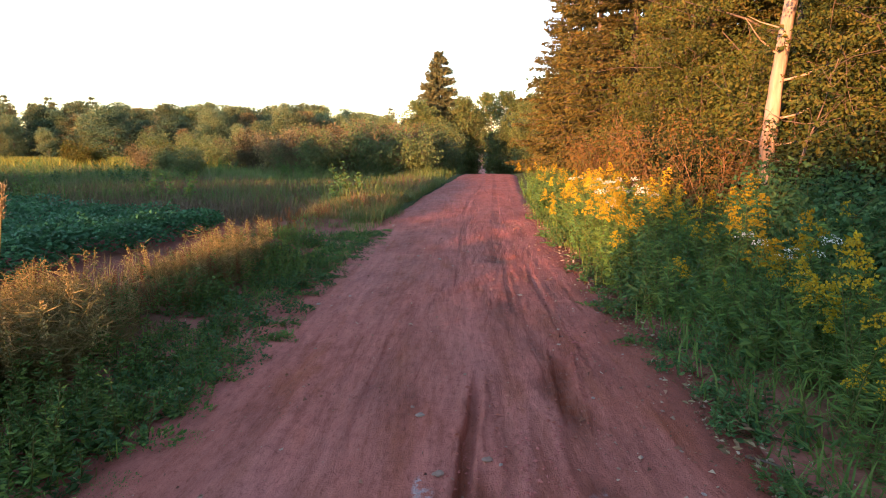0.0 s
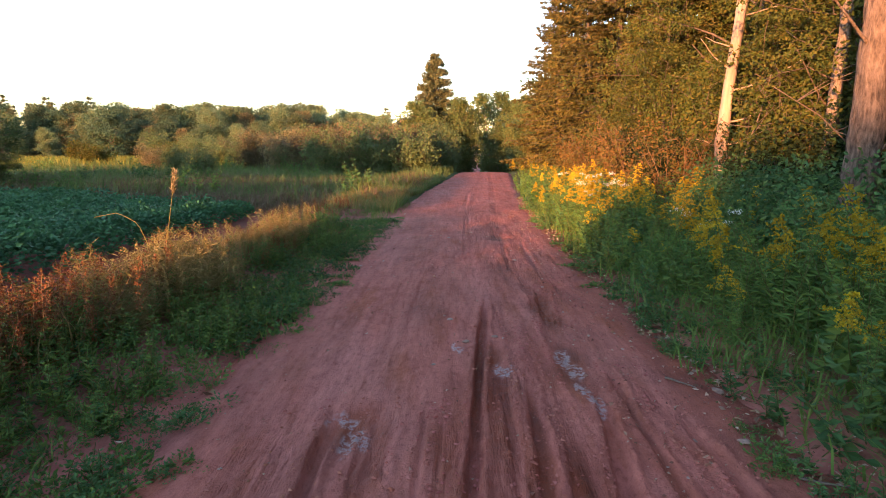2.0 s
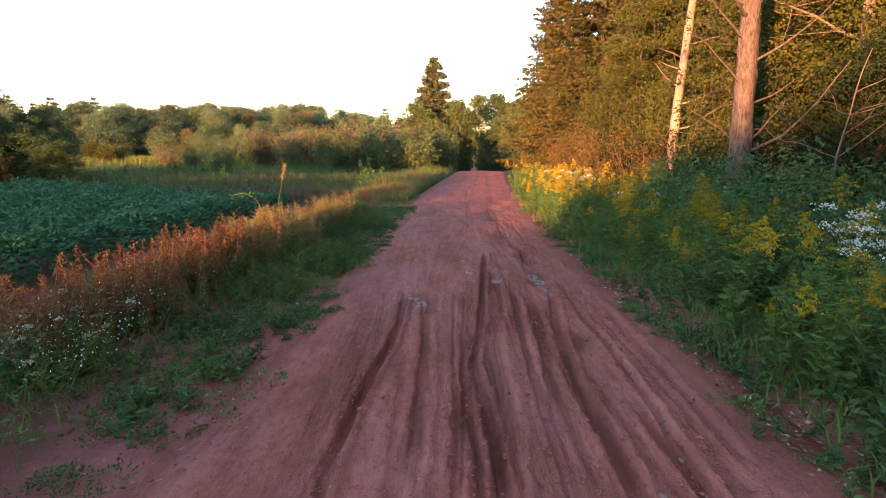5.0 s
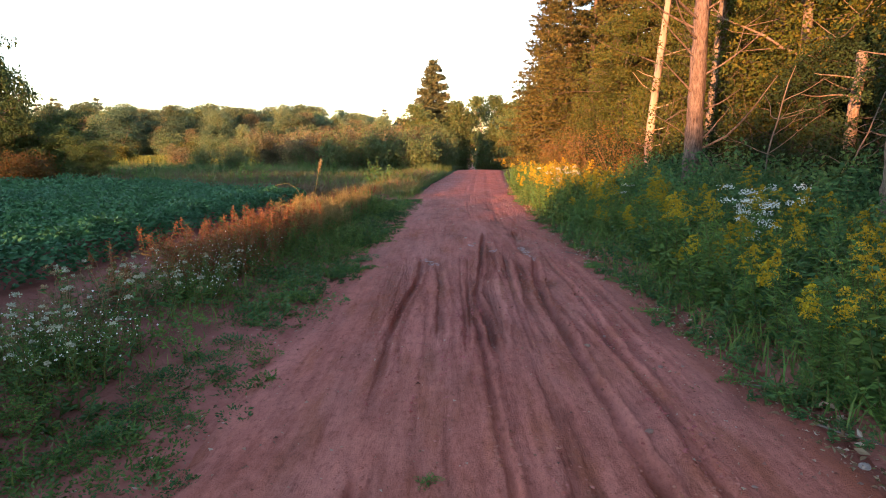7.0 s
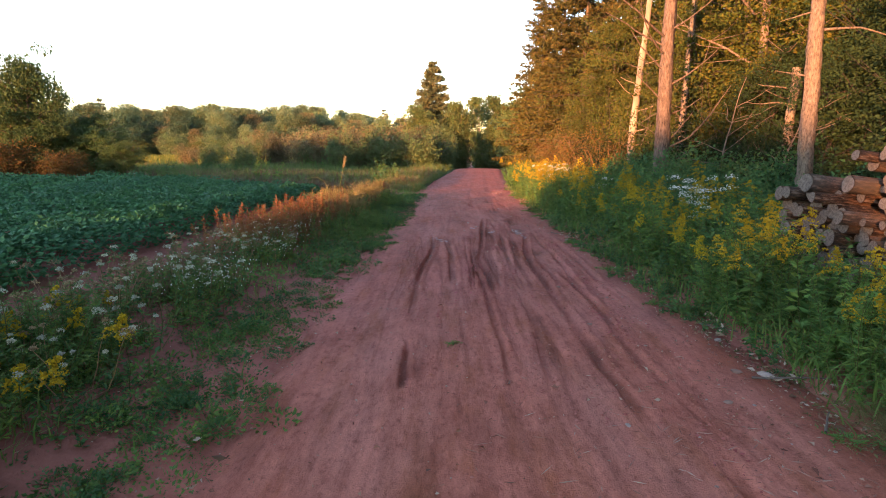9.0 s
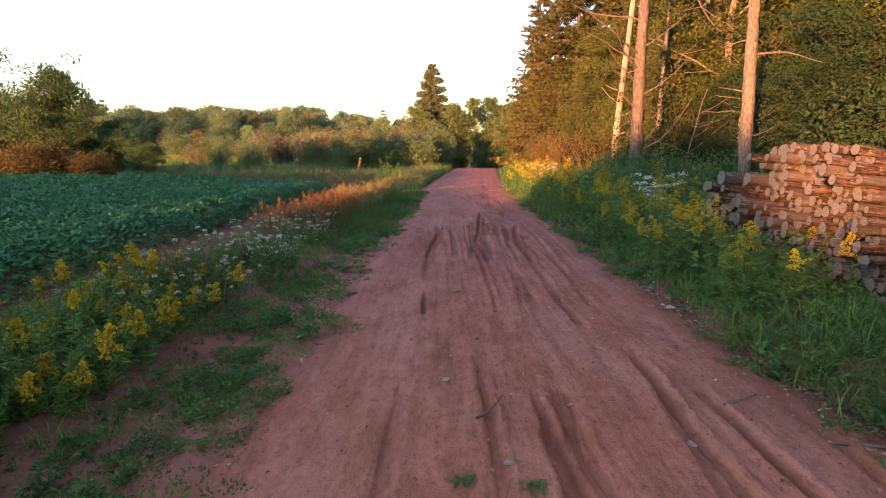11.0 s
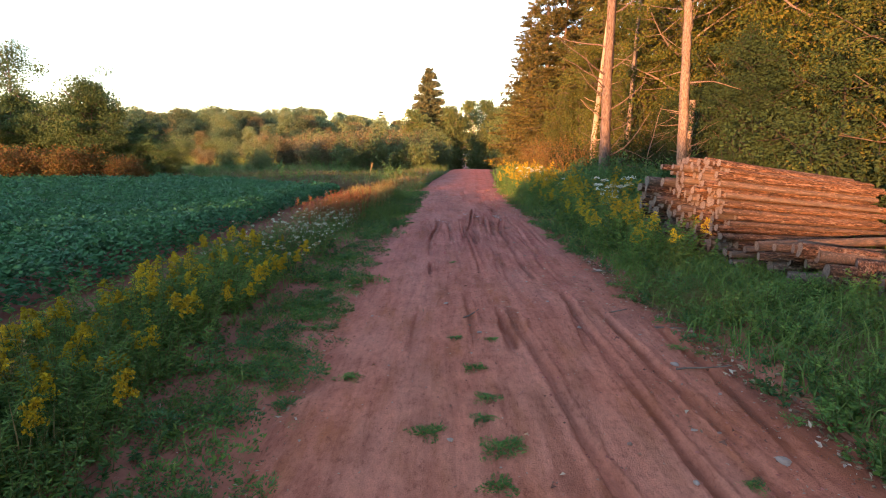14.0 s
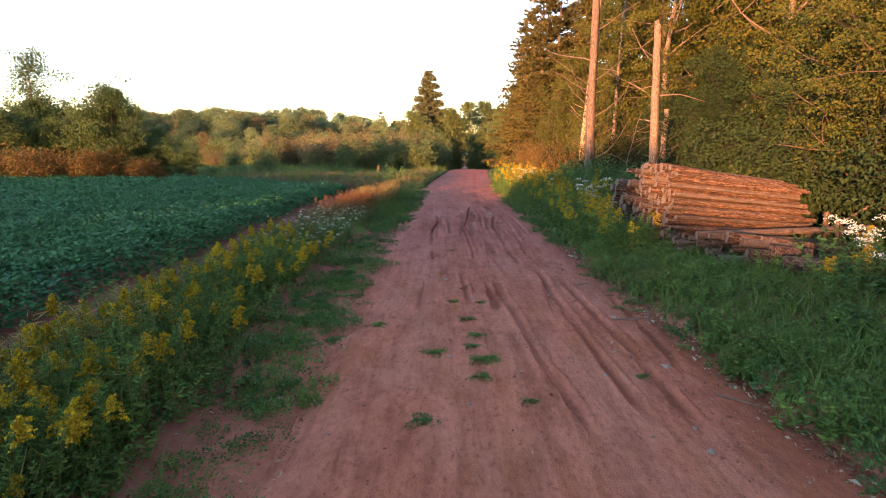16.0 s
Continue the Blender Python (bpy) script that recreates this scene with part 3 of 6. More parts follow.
def road_height(d, y):
    """Height of the road's surface at d from its middle, and how damp and darkened it is."""
    x = d + road_middle(y)
    z = 0.03 - 0.012 * d * d
    damp = 0.30 * smooth(y, -7, -1) * smooth(y, 14, 8) * np.clip(0.5 + wave(d * 2.3, y * 0.7, 1.3), 0, 1)
    track = np.zeros_like(z)
    clods = np.clip(np.sin(31 * y + 17 * np.sin(9 * d)) * np.sin(47 * d + 11 * np.sin(5.3 * y)), 0, 1)
    for ys, xs, w, deep, wet, tread in RUTS:
        e = x - np.interp(y, ys, xs) - 0.006 * np.sin(2.3 * y + 3 * xs[0]) - 0.003 * np.sin(9 * y + xs[0])
        fade = min(0.7, 0.3 * (ys[-1] - ys[0]))
        along = smooth(y, ys[0], ys[0] + fade) * smooth(y, ys[-1], ys[-1] - fade) * (0.8 + 0.2 * np.sin(1.3 * y + 5 * xs[0]))
        wob = w * (1 + 0.15 * np.sin(3.1 * y + 2 * xs[0]) + 0.10 * np.sin(13 * y + 9 * xs[0]))
        if w < 0.07:
            flat = smooth(e, -wob - 0.007, -wob + 0.007) * (1 - smooth(e, 0.5 * wob, 1.7 * wob))
            wetness = smooth(e, -wob - 0.02, -wob + 0.01) * (1 - smooth(e, 0, 1.5 * wob))
        else:
            flat = np.exp(-(e / wob) ** 6)
            wetness = flat
        z = z - along * deep * flat * (1.0 if w < 0.07 else 0.7)
        berm = np.exp(-((e - wob - 0.03) / 0.025) ** 2) + 0.6 * np.exp(-((e + wob + 0.03) / 0.025) ** 2)
        z = z + along * berm * (0.30 * deep * (0.6 + 0.4 * np.sin(4.3 * y + 40 * xs[0])) + 0.022 * clods * (deep > 0.016))
        track = np.maximum(track, along * (np.exp(-(e / (1.3 * wob + 0.03)) ** 4) if tread > 0.9 else 0.3 * wetness) * (0.25 + 0.75 * smooth(y, -9, -2)))
        if tread:
            z = z + flat * along * 0.005 * tread * np.sign(np.sin(2 * np.pi * y / 0.13 + np.abs(e) * 45))
        patch = np.clip(0.75 + 0.5 * np.sin(1.7 * y + 9 * xs[0]) + 0.3 * np.sin(5 * y + 20 * d), 0, 1)
        damp = np.maximum(damp, np.clip(1.35 * wet, 0, 1) * along * wetness * patch)
    for xc, yc, w, l, deep, wet in HOLES:
        q = np.exp(-(((x - xc + 0.04 * np.sin(8 * y)) / w) ** 2 + ((y - yc) / l) ** 2) ** 1.5)
        z, damp = z - deep * q, np.maximum(damp, wet * q)
    damp = np.maximum(damp, 0.55 * smooth(d + 0.10 * wave(d * 4, y * 2, 1.0), 1.05, 1.45) * smooth(y, 16, 10))
    broken = np.clip(track + damp, 0, 1) * smooth(y, -9, -3)
    z = z + 0.007 * broken * np.abs(np.sin(61 * d + 4 * np.sin(17 * y)) * np.sin(37 * y + 5 * np.sin(23 * d))) * (wave(d * 5, y * 2.2, 1.9) > 0.0)
    for kx, ky, ph, amp in RIPPLES:
        z = z + amp * np.sin(kx * d + ky * y + ph) * (0.6 + 0.4 * np.sin(1.9 * y + kx))
    z = z + 0.005 * wave(d * 3, y * 1.2, 1.7) + 0.003 * wave(d * 11, y * 2.5, 2.1) + 0.0025 * wave(d * 29, y * 9, 2.3)
    edge = 1.70 + 0.10 * wave(y * 0.9, d * 0, 1.1) + 0.07 * wave(y * 3.3, d * 0, 1.0) + 0.04 * wave(y * 9.1, d * 0, 1.0)
    z = z - 0.11 * smooth(np.abs(d), edge - 0.25, edge + 0.35)
    return z, np.clip(damp, 0, 1), np.clip(track, 0, 1)


def road_z(x, y):
    x, y = np.asarray(x, float), np.asarray(y, float)
    return np.maximum(road_height(x - road_middle(y), y)[0] + land(road_middle(y), y), land(x, y) - 0.12 * (1 - smooth(np.abs(x - road_middle(y)), 1.5, 2.0)))


def build_road():
    ds = np.concatenate([np.arange(-2.1, -1.35, 0.03), np.arange(-1.35, 1.3, 0.0105), np.arange(1.3, 2.11, 0.03)])
    ys = np.concatenate([np.arange(-18, -14, 0.08), np.arange(-14, 9, 0.04), np.arange(9, 40, 0.18), np.arange(40, 240, 2.0)])
    D, Y = np.meshgrid(ds, ys, indexing="ij")
    Z, damp, track = road_height(D, Y)
    Z = Z + land(road_middle(Y), Y)
    n, m = D.shape
    i, j = np.meshgrid(np.arange(n - 1), np.arange(m - 1), indexing="ij")
    f = np.stack([i * m + j, (i + 1) * m + j, (i + 1) * m + j + 1, i * m + j + 1], -1).reshape(-1, 4)
    me = mesh_of("road", np.stack([D + road_middle(Y), Y, Z], -1).reshape(-1, 3), f, DIRT, smooth=True)
    at = me.attributes.new("damp", 'FLOAT', 'POINT')
    at.data.foreach_set("value", damp.astype(np.float32).ravel())
    at = me.attributes.new("track", 'FLOAT', 'POINT')
    at.data.foreach_set("value", track.astype(np.float32).ravel())
    at = me.attributes.new("wet", 'FLOAT', 'POINT')
    at.data.foreach_set("value", wetness_at(D, Y).astype(np.float32).ravel())
    tagged(new("road", me), "rutted red dirt road with tyre tracks", "road", kind="structure")


build_ground()
build_road()

# ---- trees ----


def crown_leaves(twigs, per, spread, size, squash=0.75):
    """Leaves scattered round the twig ends."""
    c = np.repeat(np.array(twigs), per, 0)
    off = np.clip(rng.normal(0, 1, c.shape), -1.7, 1.7) * spread * [1, 1, squash]
    pos = c + off
    along = unit(off) * 0.8 + rng.normal(0, 0.6, c.shape) + [0, 0, -0.35]
    s = size * rng.uniform(0.6, 1.35, len(pos))
    return leaves(pos, along, s, s * 0.62)


def broadleaf(name, height, radius, trunk_r, twigs, per, size, leaf, bark, low=0.12, lean=0.0, limbs=14, spread=0.28, label="", category="tree", group=""):
    """A broad-leaved tree: tapered trunk, limbs, crown of single leaves. Built at the origin."""
    path = wander((0, 0, -0.15), (lean, 0, 1), height * 0.93, 9, 0.05, 0.05)
    rad = trunk_r * np.linspace(1.12, 0.12, 10)
    root = new(name, mesh_of(name + "_trunk", *tube(path, rad, 9), bark, smooth=True))
    tagged(root, label, category, group)
    wood, ends = [], []
    for k in range(limbs):
        f = low + (0.97 - low) * (k + rng.uniform(0, 0.8)) / limbs
        i = f * 9
        base = path[int(i)] + (path[min(int(i) + 1, 9)] - path[int(i)]) * (i % 1)
        shape = math.sin(math.pi * min(1, 0.18 + 0.80 * (f - low) / (1 - low))) ** 0.7
        a = k * 2.4 + rng.uniform(-0.5, 0.5)
        reach = radius * shape * rng.uniform(0.75, 1.15)
        limb = wander(base, (math.cos(a), math.sin(a), rng.uniform(0.15, 0.8)), reach * 1.1, 5, 0.16, 0.02)
        wood.append(tube(limb, trunk_r * 0.32 * (1.1 - f) * np.linspace(1, 0.15, 6) + 0.006, 5))
        for _ in range(max(2, twigs // limbs)):
            q = rng.uniform(0.3, 1.0)
            p = limb[min(5, int(q * 5))]
            tip = p + rng.normal(0, 1, 3) * reach * 0.28 * [1, 1, 0.8]
            ends.append(tip)
            if rng.random() < 0.5:
                wood.append(tube(np.stack([p, (p + tip) / 2 + rng.normal(0, 0.05, 3), tip]), [0.012, 0.008, 0.004], 4))
    child("branchwork", mesh_of(name + "_limbs", *join(wood), bark, smooth=True), root, kind="stuff")
    child("crown", mesh_of(name + "_crown", *crown_leaves(ends, per, spread, size, 0.5), leaf), root, kind="stuff")
    return root


def spruce(name, height, radius, trunk_r, leaf, bark, whorls=26, per=9, sprays=26, size=0.30, low=0.06, even=0.0, label="", category="tree", group=""):
    """A spruce: straight trunk, drooping boughs in whorls, each set with flat needle sprays."""
    path = wander((0, 0, -0.15), (0, 0, 1), height, 8, 0.012, 0.05)
    root = new(name, mesh_of(name + "_trunk", *tube(path, trunk_r * np.linspace(1.1, 0.06, 9), 8), bark, smooth=True))
    tagged(root, label, category, group)
    wood, pos, along = [], [], []
    for k in range(whorls):
        f = low + (0.985 - low) * (k + rng.uniform(0, 0.5)) / whorls
        reach = radius * (1 - f) ** (0.66 + 0.3 * even) * rng.uniform(0.85 + 0.1 * even, 1.1 - 0.1 * even) + 0.12
        base = path[int(f * 8)] * (1 - f * 8 % 1) + path[min(8, int(f * 8) + 1)] * (f * 8 % 1)
        for j in range(max(5, int(per * (1 - 0.4 * f)))):
            a = 2 * math.pi * j / per + k * 1.1 + rng.uniform(-0.3, 0.3)
            r = reach * rng.uniform(0.6 + 0.35 * even, 1.12)
            d = np.array([math.cos(a), math.sin(a), 0])
            s = np.linspace(0, 1, 6)[:, None]
            rise = 0.25 * f - 0.12
            bough = base + d * r * s + np.array([0, 0, 1]) * r * (rise * s - 0.30 * s * (1 - 0.75 * s))
            wood.append(tube(bough, 0.022 * (1.15 - f) * np.linspace(1, 0.2, 6) + 0.004, 4))
            n = max(6, int(sprays * r / radius) + 4)
            q = rng.uniform(0.12, 1.0, n) ** 0.8
            p = base + d * r * q[:, None] + np.array([0, 0, 1]) * (r * (rise * q - 0.30 * q * (1 - 0.75 * q)))[:, None]
            side = np.array([-d[1], d[0], 0]) * rng.choice([-1, 1], n)[:, None]
            pos.append(p + rng.normal(0, 0.03, p.shape))
            along.append(d * 0.75 + side * rng.uniform(0.1, 1.0, (n, 1)) + np.array([0, 0, -0.45]) * rng.uniform(0, 1.3, (n, 1)))
    pos, along = np.concatenate(pos), np.concatenate(along)
    # each spray is a fan of four narrow needle-covered shoots
    pos, along = np.repeat(pos, 4, 0), np.repeat(along, 4, 0) + rng.normal(0, 0.42, (len(pos) * 4, 3))
    s = size * rng.uniform(0.55, 1.25, len(pos))
    child("branchwork", mesh_of(name + "_limbs", *join(wood), bark, smooth=True), root, kind="stuff")
    child("crown", mesh_of(name + "_crown", *leaves(pos, along, s, 0.24 * s, 0.1), leaf), root, kind="stuff")
    return root


def shrub(name, height, radius, stems, per, size, leaf, bark, spread=0.16, label="", category="shrub", group="", bare=0.0):
    """A many-stemmed bush."""
    wood, ends = [], []
    for k in range(stems):
        a = rng.uniform(0, 2 * math.pi)
        out = rng.uniform(0.1, 1.0) * radius / height
        p = wander((0.2 * radius * math.cos(a), 0.2 * radius * math.sin(a), -0.08), (out * math.cos(a), out * math.sin(a), 1), height * rng.uniform(0.55, 1.02), 6, 0.12)
        wood.append(tube(p, np.linspace(0.014, 0.003, 7) * (0.5 + height / 5), 5))
        for q in (1, 2, 3, 4, 5, 6, 6):
            if rng.random() > bare:
                ends.append(p[q] + rng.normal(0, 0.11 * radius + 0.03, 3))
            twig = p[q] + rng.normal(0, 0.16 * radius, 3) + [0, 0, 0.1]
            wood.append(tube(np.stack([p[q], twig]), [0.007, 0.003], 4))
    root = new(name, mesh_of(name + "_stems", *join(wood), bark, smooth=True))
    tagged(root, label, category, group)
    child("foliage", mesh_of(name + "_foliage", *crown_leaves(ends, per, spread, size, 0.9), leaf), root, kind="stuff")
    return root


def put(ob, x, y, turn=None, scale=1.0, sink=0.0, tilt=0.0):
    """Sets a thing on the ground, turned and scaled."""
    turn = rng.uniform(0, 360) if turn is None else turn
    s = scale if isinstance(scale, tuple) else (scale, scale, scale)
    ob.matrix_basis = pose(x, y, float(land(x, y)) - sink, tilt, 0, turn) @ Matrix.Diagonal((*s, 1))
    return ob


def again(ob, x, y, turn=None, scale=1.0, sink=0.0, label="", tilt=0.0):
    c = copy_thing(ob, Matrix.Identity(4))
    c.scale = (1, 1, 1)
    put(c, x, y, turn, scale, sink, tilt)
    return tagged(c, label=label) if label else c


def roadside_wood():
    """The wood beside the road, with its spruces, dead trees and undergrowth."""
    g = "trees of the roadside wood"
    # spruces and firs along the far stretch
    sp = spruce("spruce_tree", 15.5, 3.1, 0.20, NEEDLE, BARK, 50, 12, 50, 0.22, label="tall spruce in low evening sun, boughs to the ground", group=g)
    put(sp, 6.6, 27.0, 20)
    sp2 = spruce("spruce_tree", 12.5, 2.9, 0.17, NEEDLE, BARK, 44, 12, 50, 0.22, label="dense spruce with brownish sunlit needles", group=g)
    put(sp2, 6.4, 21.5, 0)
    for src, x, y, s in ((sp2, 5.9, 31.5, 1.0), (sp, 9.5, 24.5, 1.0), (sp2, 7.3, 17.3, 0.95), (sp, 10.5, 19.5, 0.95), (sp, 10.0, 31.0, 1.05), (sp2, 7.2, 36.0, 1.0), (sp2, 8.3, -10.2, 0.85), (sp, 13.0, 15.0, 1.0), (sp2, 13.5, 27, 1.1)):
        again(src, x, y, None, s)
    # broad-leaved trees behind the goldenrod and the logs
    b1 = broadleaf("maple_tree", 10.5, 2.7, 0.15, 286, 92, 0.086, LEAF_OLIVE, BARK, low=0.06, limbs=26, spread=0.19, label="leafy young maple with olive leaves at the wood's edge", group=g)
    put(b1, 7.4, 12.8, 0)
    b2 = broadleaf("birch_tree", 11.5, 2.5, 0.12, 286, 92, 0.080, LEAF_YELLOW, BARK_PALE, low=0.20, limbs=26, spread=0.19, label="slender birch with yellowing leaves in evening sun", group=g)
    put(b2, 6.9, 5.6, 90)
    b3 = broadleaf("alder_tree", 7.0, 2.3, 0.10, 264, 80, 0.076, LEAF_OLIVE, BARK, low=0.04, limbs=24, spread=0.17, label="olive-green alder, leafy down to the ground", group=g)
    put(b3, 6.4, 15.6, 40)
    for src, x, y, s in ((b1, 8.2, 8.8, 1.05), (b2, 8.8, 2.2, 1.1), (b2, 9.6, -1.4, 1.15), (b2, 7.9, -5.8, 1.0), (b1, 10.2, -9.5, 0.95), (b2, 9.5, -13, 1.0), (b1, 8.0, -17, 1.0)):
        again(src, x, y, None, s)
    for x, y, s in ((6.6, 7.8, 0.75), (6.0, 10.6, 0.6), (5.9, 14.2, 0.65), (7.0, -8.6, 0.9), (7.0, -10.5, 0.85), (7.6, -14.5, 0.9), (6.9, -3.6, 0.72), (7.0, -5.6, 0.78), (6.8, -7.0, 0.6), (7.6, -1.6, 0.8)):
        again(b3, x, y, None, s)
    # alders that fill the hollow, coloured dark to stand for its shade
    bd = broadleaf("dark_alder_tree", 6.0, 2.2, 0.09, 198, 66, 0.080, LEAF_SHADED, BARK_SHADED, low=0.04, limbs=22, spread=0.19, label="green alder, coloured dark for the shade of the wood", group=g)
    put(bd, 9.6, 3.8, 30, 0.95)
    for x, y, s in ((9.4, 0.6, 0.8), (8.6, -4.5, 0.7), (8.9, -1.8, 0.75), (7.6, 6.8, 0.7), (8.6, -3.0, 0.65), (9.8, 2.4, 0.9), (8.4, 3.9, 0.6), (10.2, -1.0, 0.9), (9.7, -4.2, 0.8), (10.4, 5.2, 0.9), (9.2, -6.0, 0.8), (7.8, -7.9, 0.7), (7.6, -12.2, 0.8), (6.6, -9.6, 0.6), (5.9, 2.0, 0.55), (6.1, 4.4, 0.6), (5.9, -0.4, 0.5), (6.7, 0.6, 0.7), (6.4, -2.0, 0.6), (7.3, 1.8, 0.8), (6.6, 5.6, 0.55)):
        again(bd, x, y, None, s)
    back = broadleaf("wood_tree", 11.5, 3.0, 0.16, 100, 80, 0.14, LEAF_OLIVE, BARK, low=0.24, limbs=22, spread=0.5, label="tall leafy tree deeper in the wood", group=g)
    put(back, 11.5, 5.5, 0, 1.1)
    for x, y, s in ((11.5, -4.0, 1.1), (10.6, 11.5, 1.05), (12.5, 0.8, 1.15), (11.5, -8.5, 1.1), (13, 9, 1.2), (15, -1, 1.25), (15, -11, 1.25), (12, -16, 1.1), (15, 5, 1.25), (16, 13, 1.3), (11, 15, 1.0)):
        again(back, x, y, None, s)
    # undergrowth under the trees, its shade put into leaf and bark colour
    u = shrub("hazel_bush", 1.9, 1.1, 22, 50, 0.078, LEAF_SHADED, BARK_SHADED, label="green leafy bush, coloured dark for the shade under the trees", group="bushes under the roadside wood")
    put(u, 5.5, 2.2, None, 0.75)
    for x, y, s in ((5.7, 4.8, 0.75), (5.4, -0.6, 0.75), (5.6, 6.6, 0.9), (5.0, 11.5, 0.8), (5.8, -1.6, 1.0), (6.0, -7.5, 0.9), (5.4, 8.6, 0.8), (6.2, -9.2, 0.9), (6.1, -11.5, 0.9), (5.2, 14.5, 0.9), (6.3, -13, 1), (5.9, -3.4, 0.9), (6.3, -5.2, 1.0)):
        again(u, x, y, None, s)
    w = shrub("dogwood_bush", 1.3, 0.8, 18, 34, 0.074, LEAF_WEED, STALK, 0.13, label="broad-leaved green bush in the roadside verge", group="bushes in the verge")
    put(w, 3.2, 2.6, None, 0.74)
    for x, y, s in ((3.5, 3.4, 0.8), (3.4, 1.5, 0.72), (3.1, 0.5, 0.66), (3.7, 0.4, 0.78), (4.1, 2.4, 0.9), (3.9, -1.0, 0.74), (4.6, 1.2, 0.95), (3.6, 4.6, 0.8), (4.3, 3.2, 0.95), (3.0, -1.6, 0.6), (4.2, 5.6, 0.9), (4.4, 7.2, 0.9), (3.4, 6.0, 0.7)):
        again(w, x, y, None, s)
    o = shrub("edge_bush", 3.2, 1.3, 30, 52, 0.085, LEAF_OLIVE, BARK, 0.17, label="tall leafy bush at the edge of the wood", group="bushes at the wood's edge")
    put(o, 6.0, 13.0)
    for x, y, s in ((6.2, 10.8, 1.0), (6.0, 8.0, 0.85), (5.8, 15.5, 1.0), (6.5, 6.0, 0.9), (6.0, 18.5, 1.0)):
        again(o, x, y, None, s)
    r = shrub("rusty_bush", 2.0, 1.1, 14, 40, 0.075, LEAF_RUST, STALK_BROWN, label="half-bare bush with rust-brown leaves and red stems", group="rusty bushes", bare=0.3)
    put(r, 4.3, 12.0)
    for x, y, s in ((4.6, 10.0, 0.9), (4.6, 14.2, 1.0), (4.5, 16.5, 0.9), (4.6, 19, 0.9)):
        again(r, x, y, None, s)


def dead_tree(name, points, r0, r1, stubs, mat, label, branches=()):
    """A standing trunk along the points, with broken branch stubs."""
    pts = np.array(points, float)
    n = 46
    t = np.linspace(0, len(pts) - 1, n)
    line = np.stack([np.interp(t, np.arange(len(pts)), pts[:, k]) for k in range(3)], 1)
    line[1:-1] += np.cumsum(rng.normal(0, 0.004, (n - 2, 3)), 0)
    r = np.linspace(r0, r1, n) * (1 + rng.normal(0, 0.025, n))
    r[:5] *= np.linspace(1.35, 1.0, 5)
    v, f = tube(line, r, 18)
    rough = 1 + 0.06 * rng.normal(size=(n, 18)) + 0.05 * np.sin(np.arange(18) * 2.1 + np.arange(n)[:, None] * 0.13)
    v = (line[:, None] + (v.reshape(n, 18, 3) - line[:, None]) * rough[:, :, None]).reshape(-1, 3)
    root = new(name, mesh_of(name, v, f, mat, smooth=True))
    tagged(root, label, "dead tree", "standing dead trees")
    for q, ang, length, rise in stubs:
        base = line[int(q * (n - 1))]
        p = wander(base, (math.cos(radians(ang)), math.sin(radians(ang)), rise), length, 6, 0.10, 0.03)
        child("branch", mesh_of("branch", *tube(p, np.linspace(0.020, 0.005, 7) * (0.6 + length / 2.5), 6), mat, smooth=True), root)
    return root


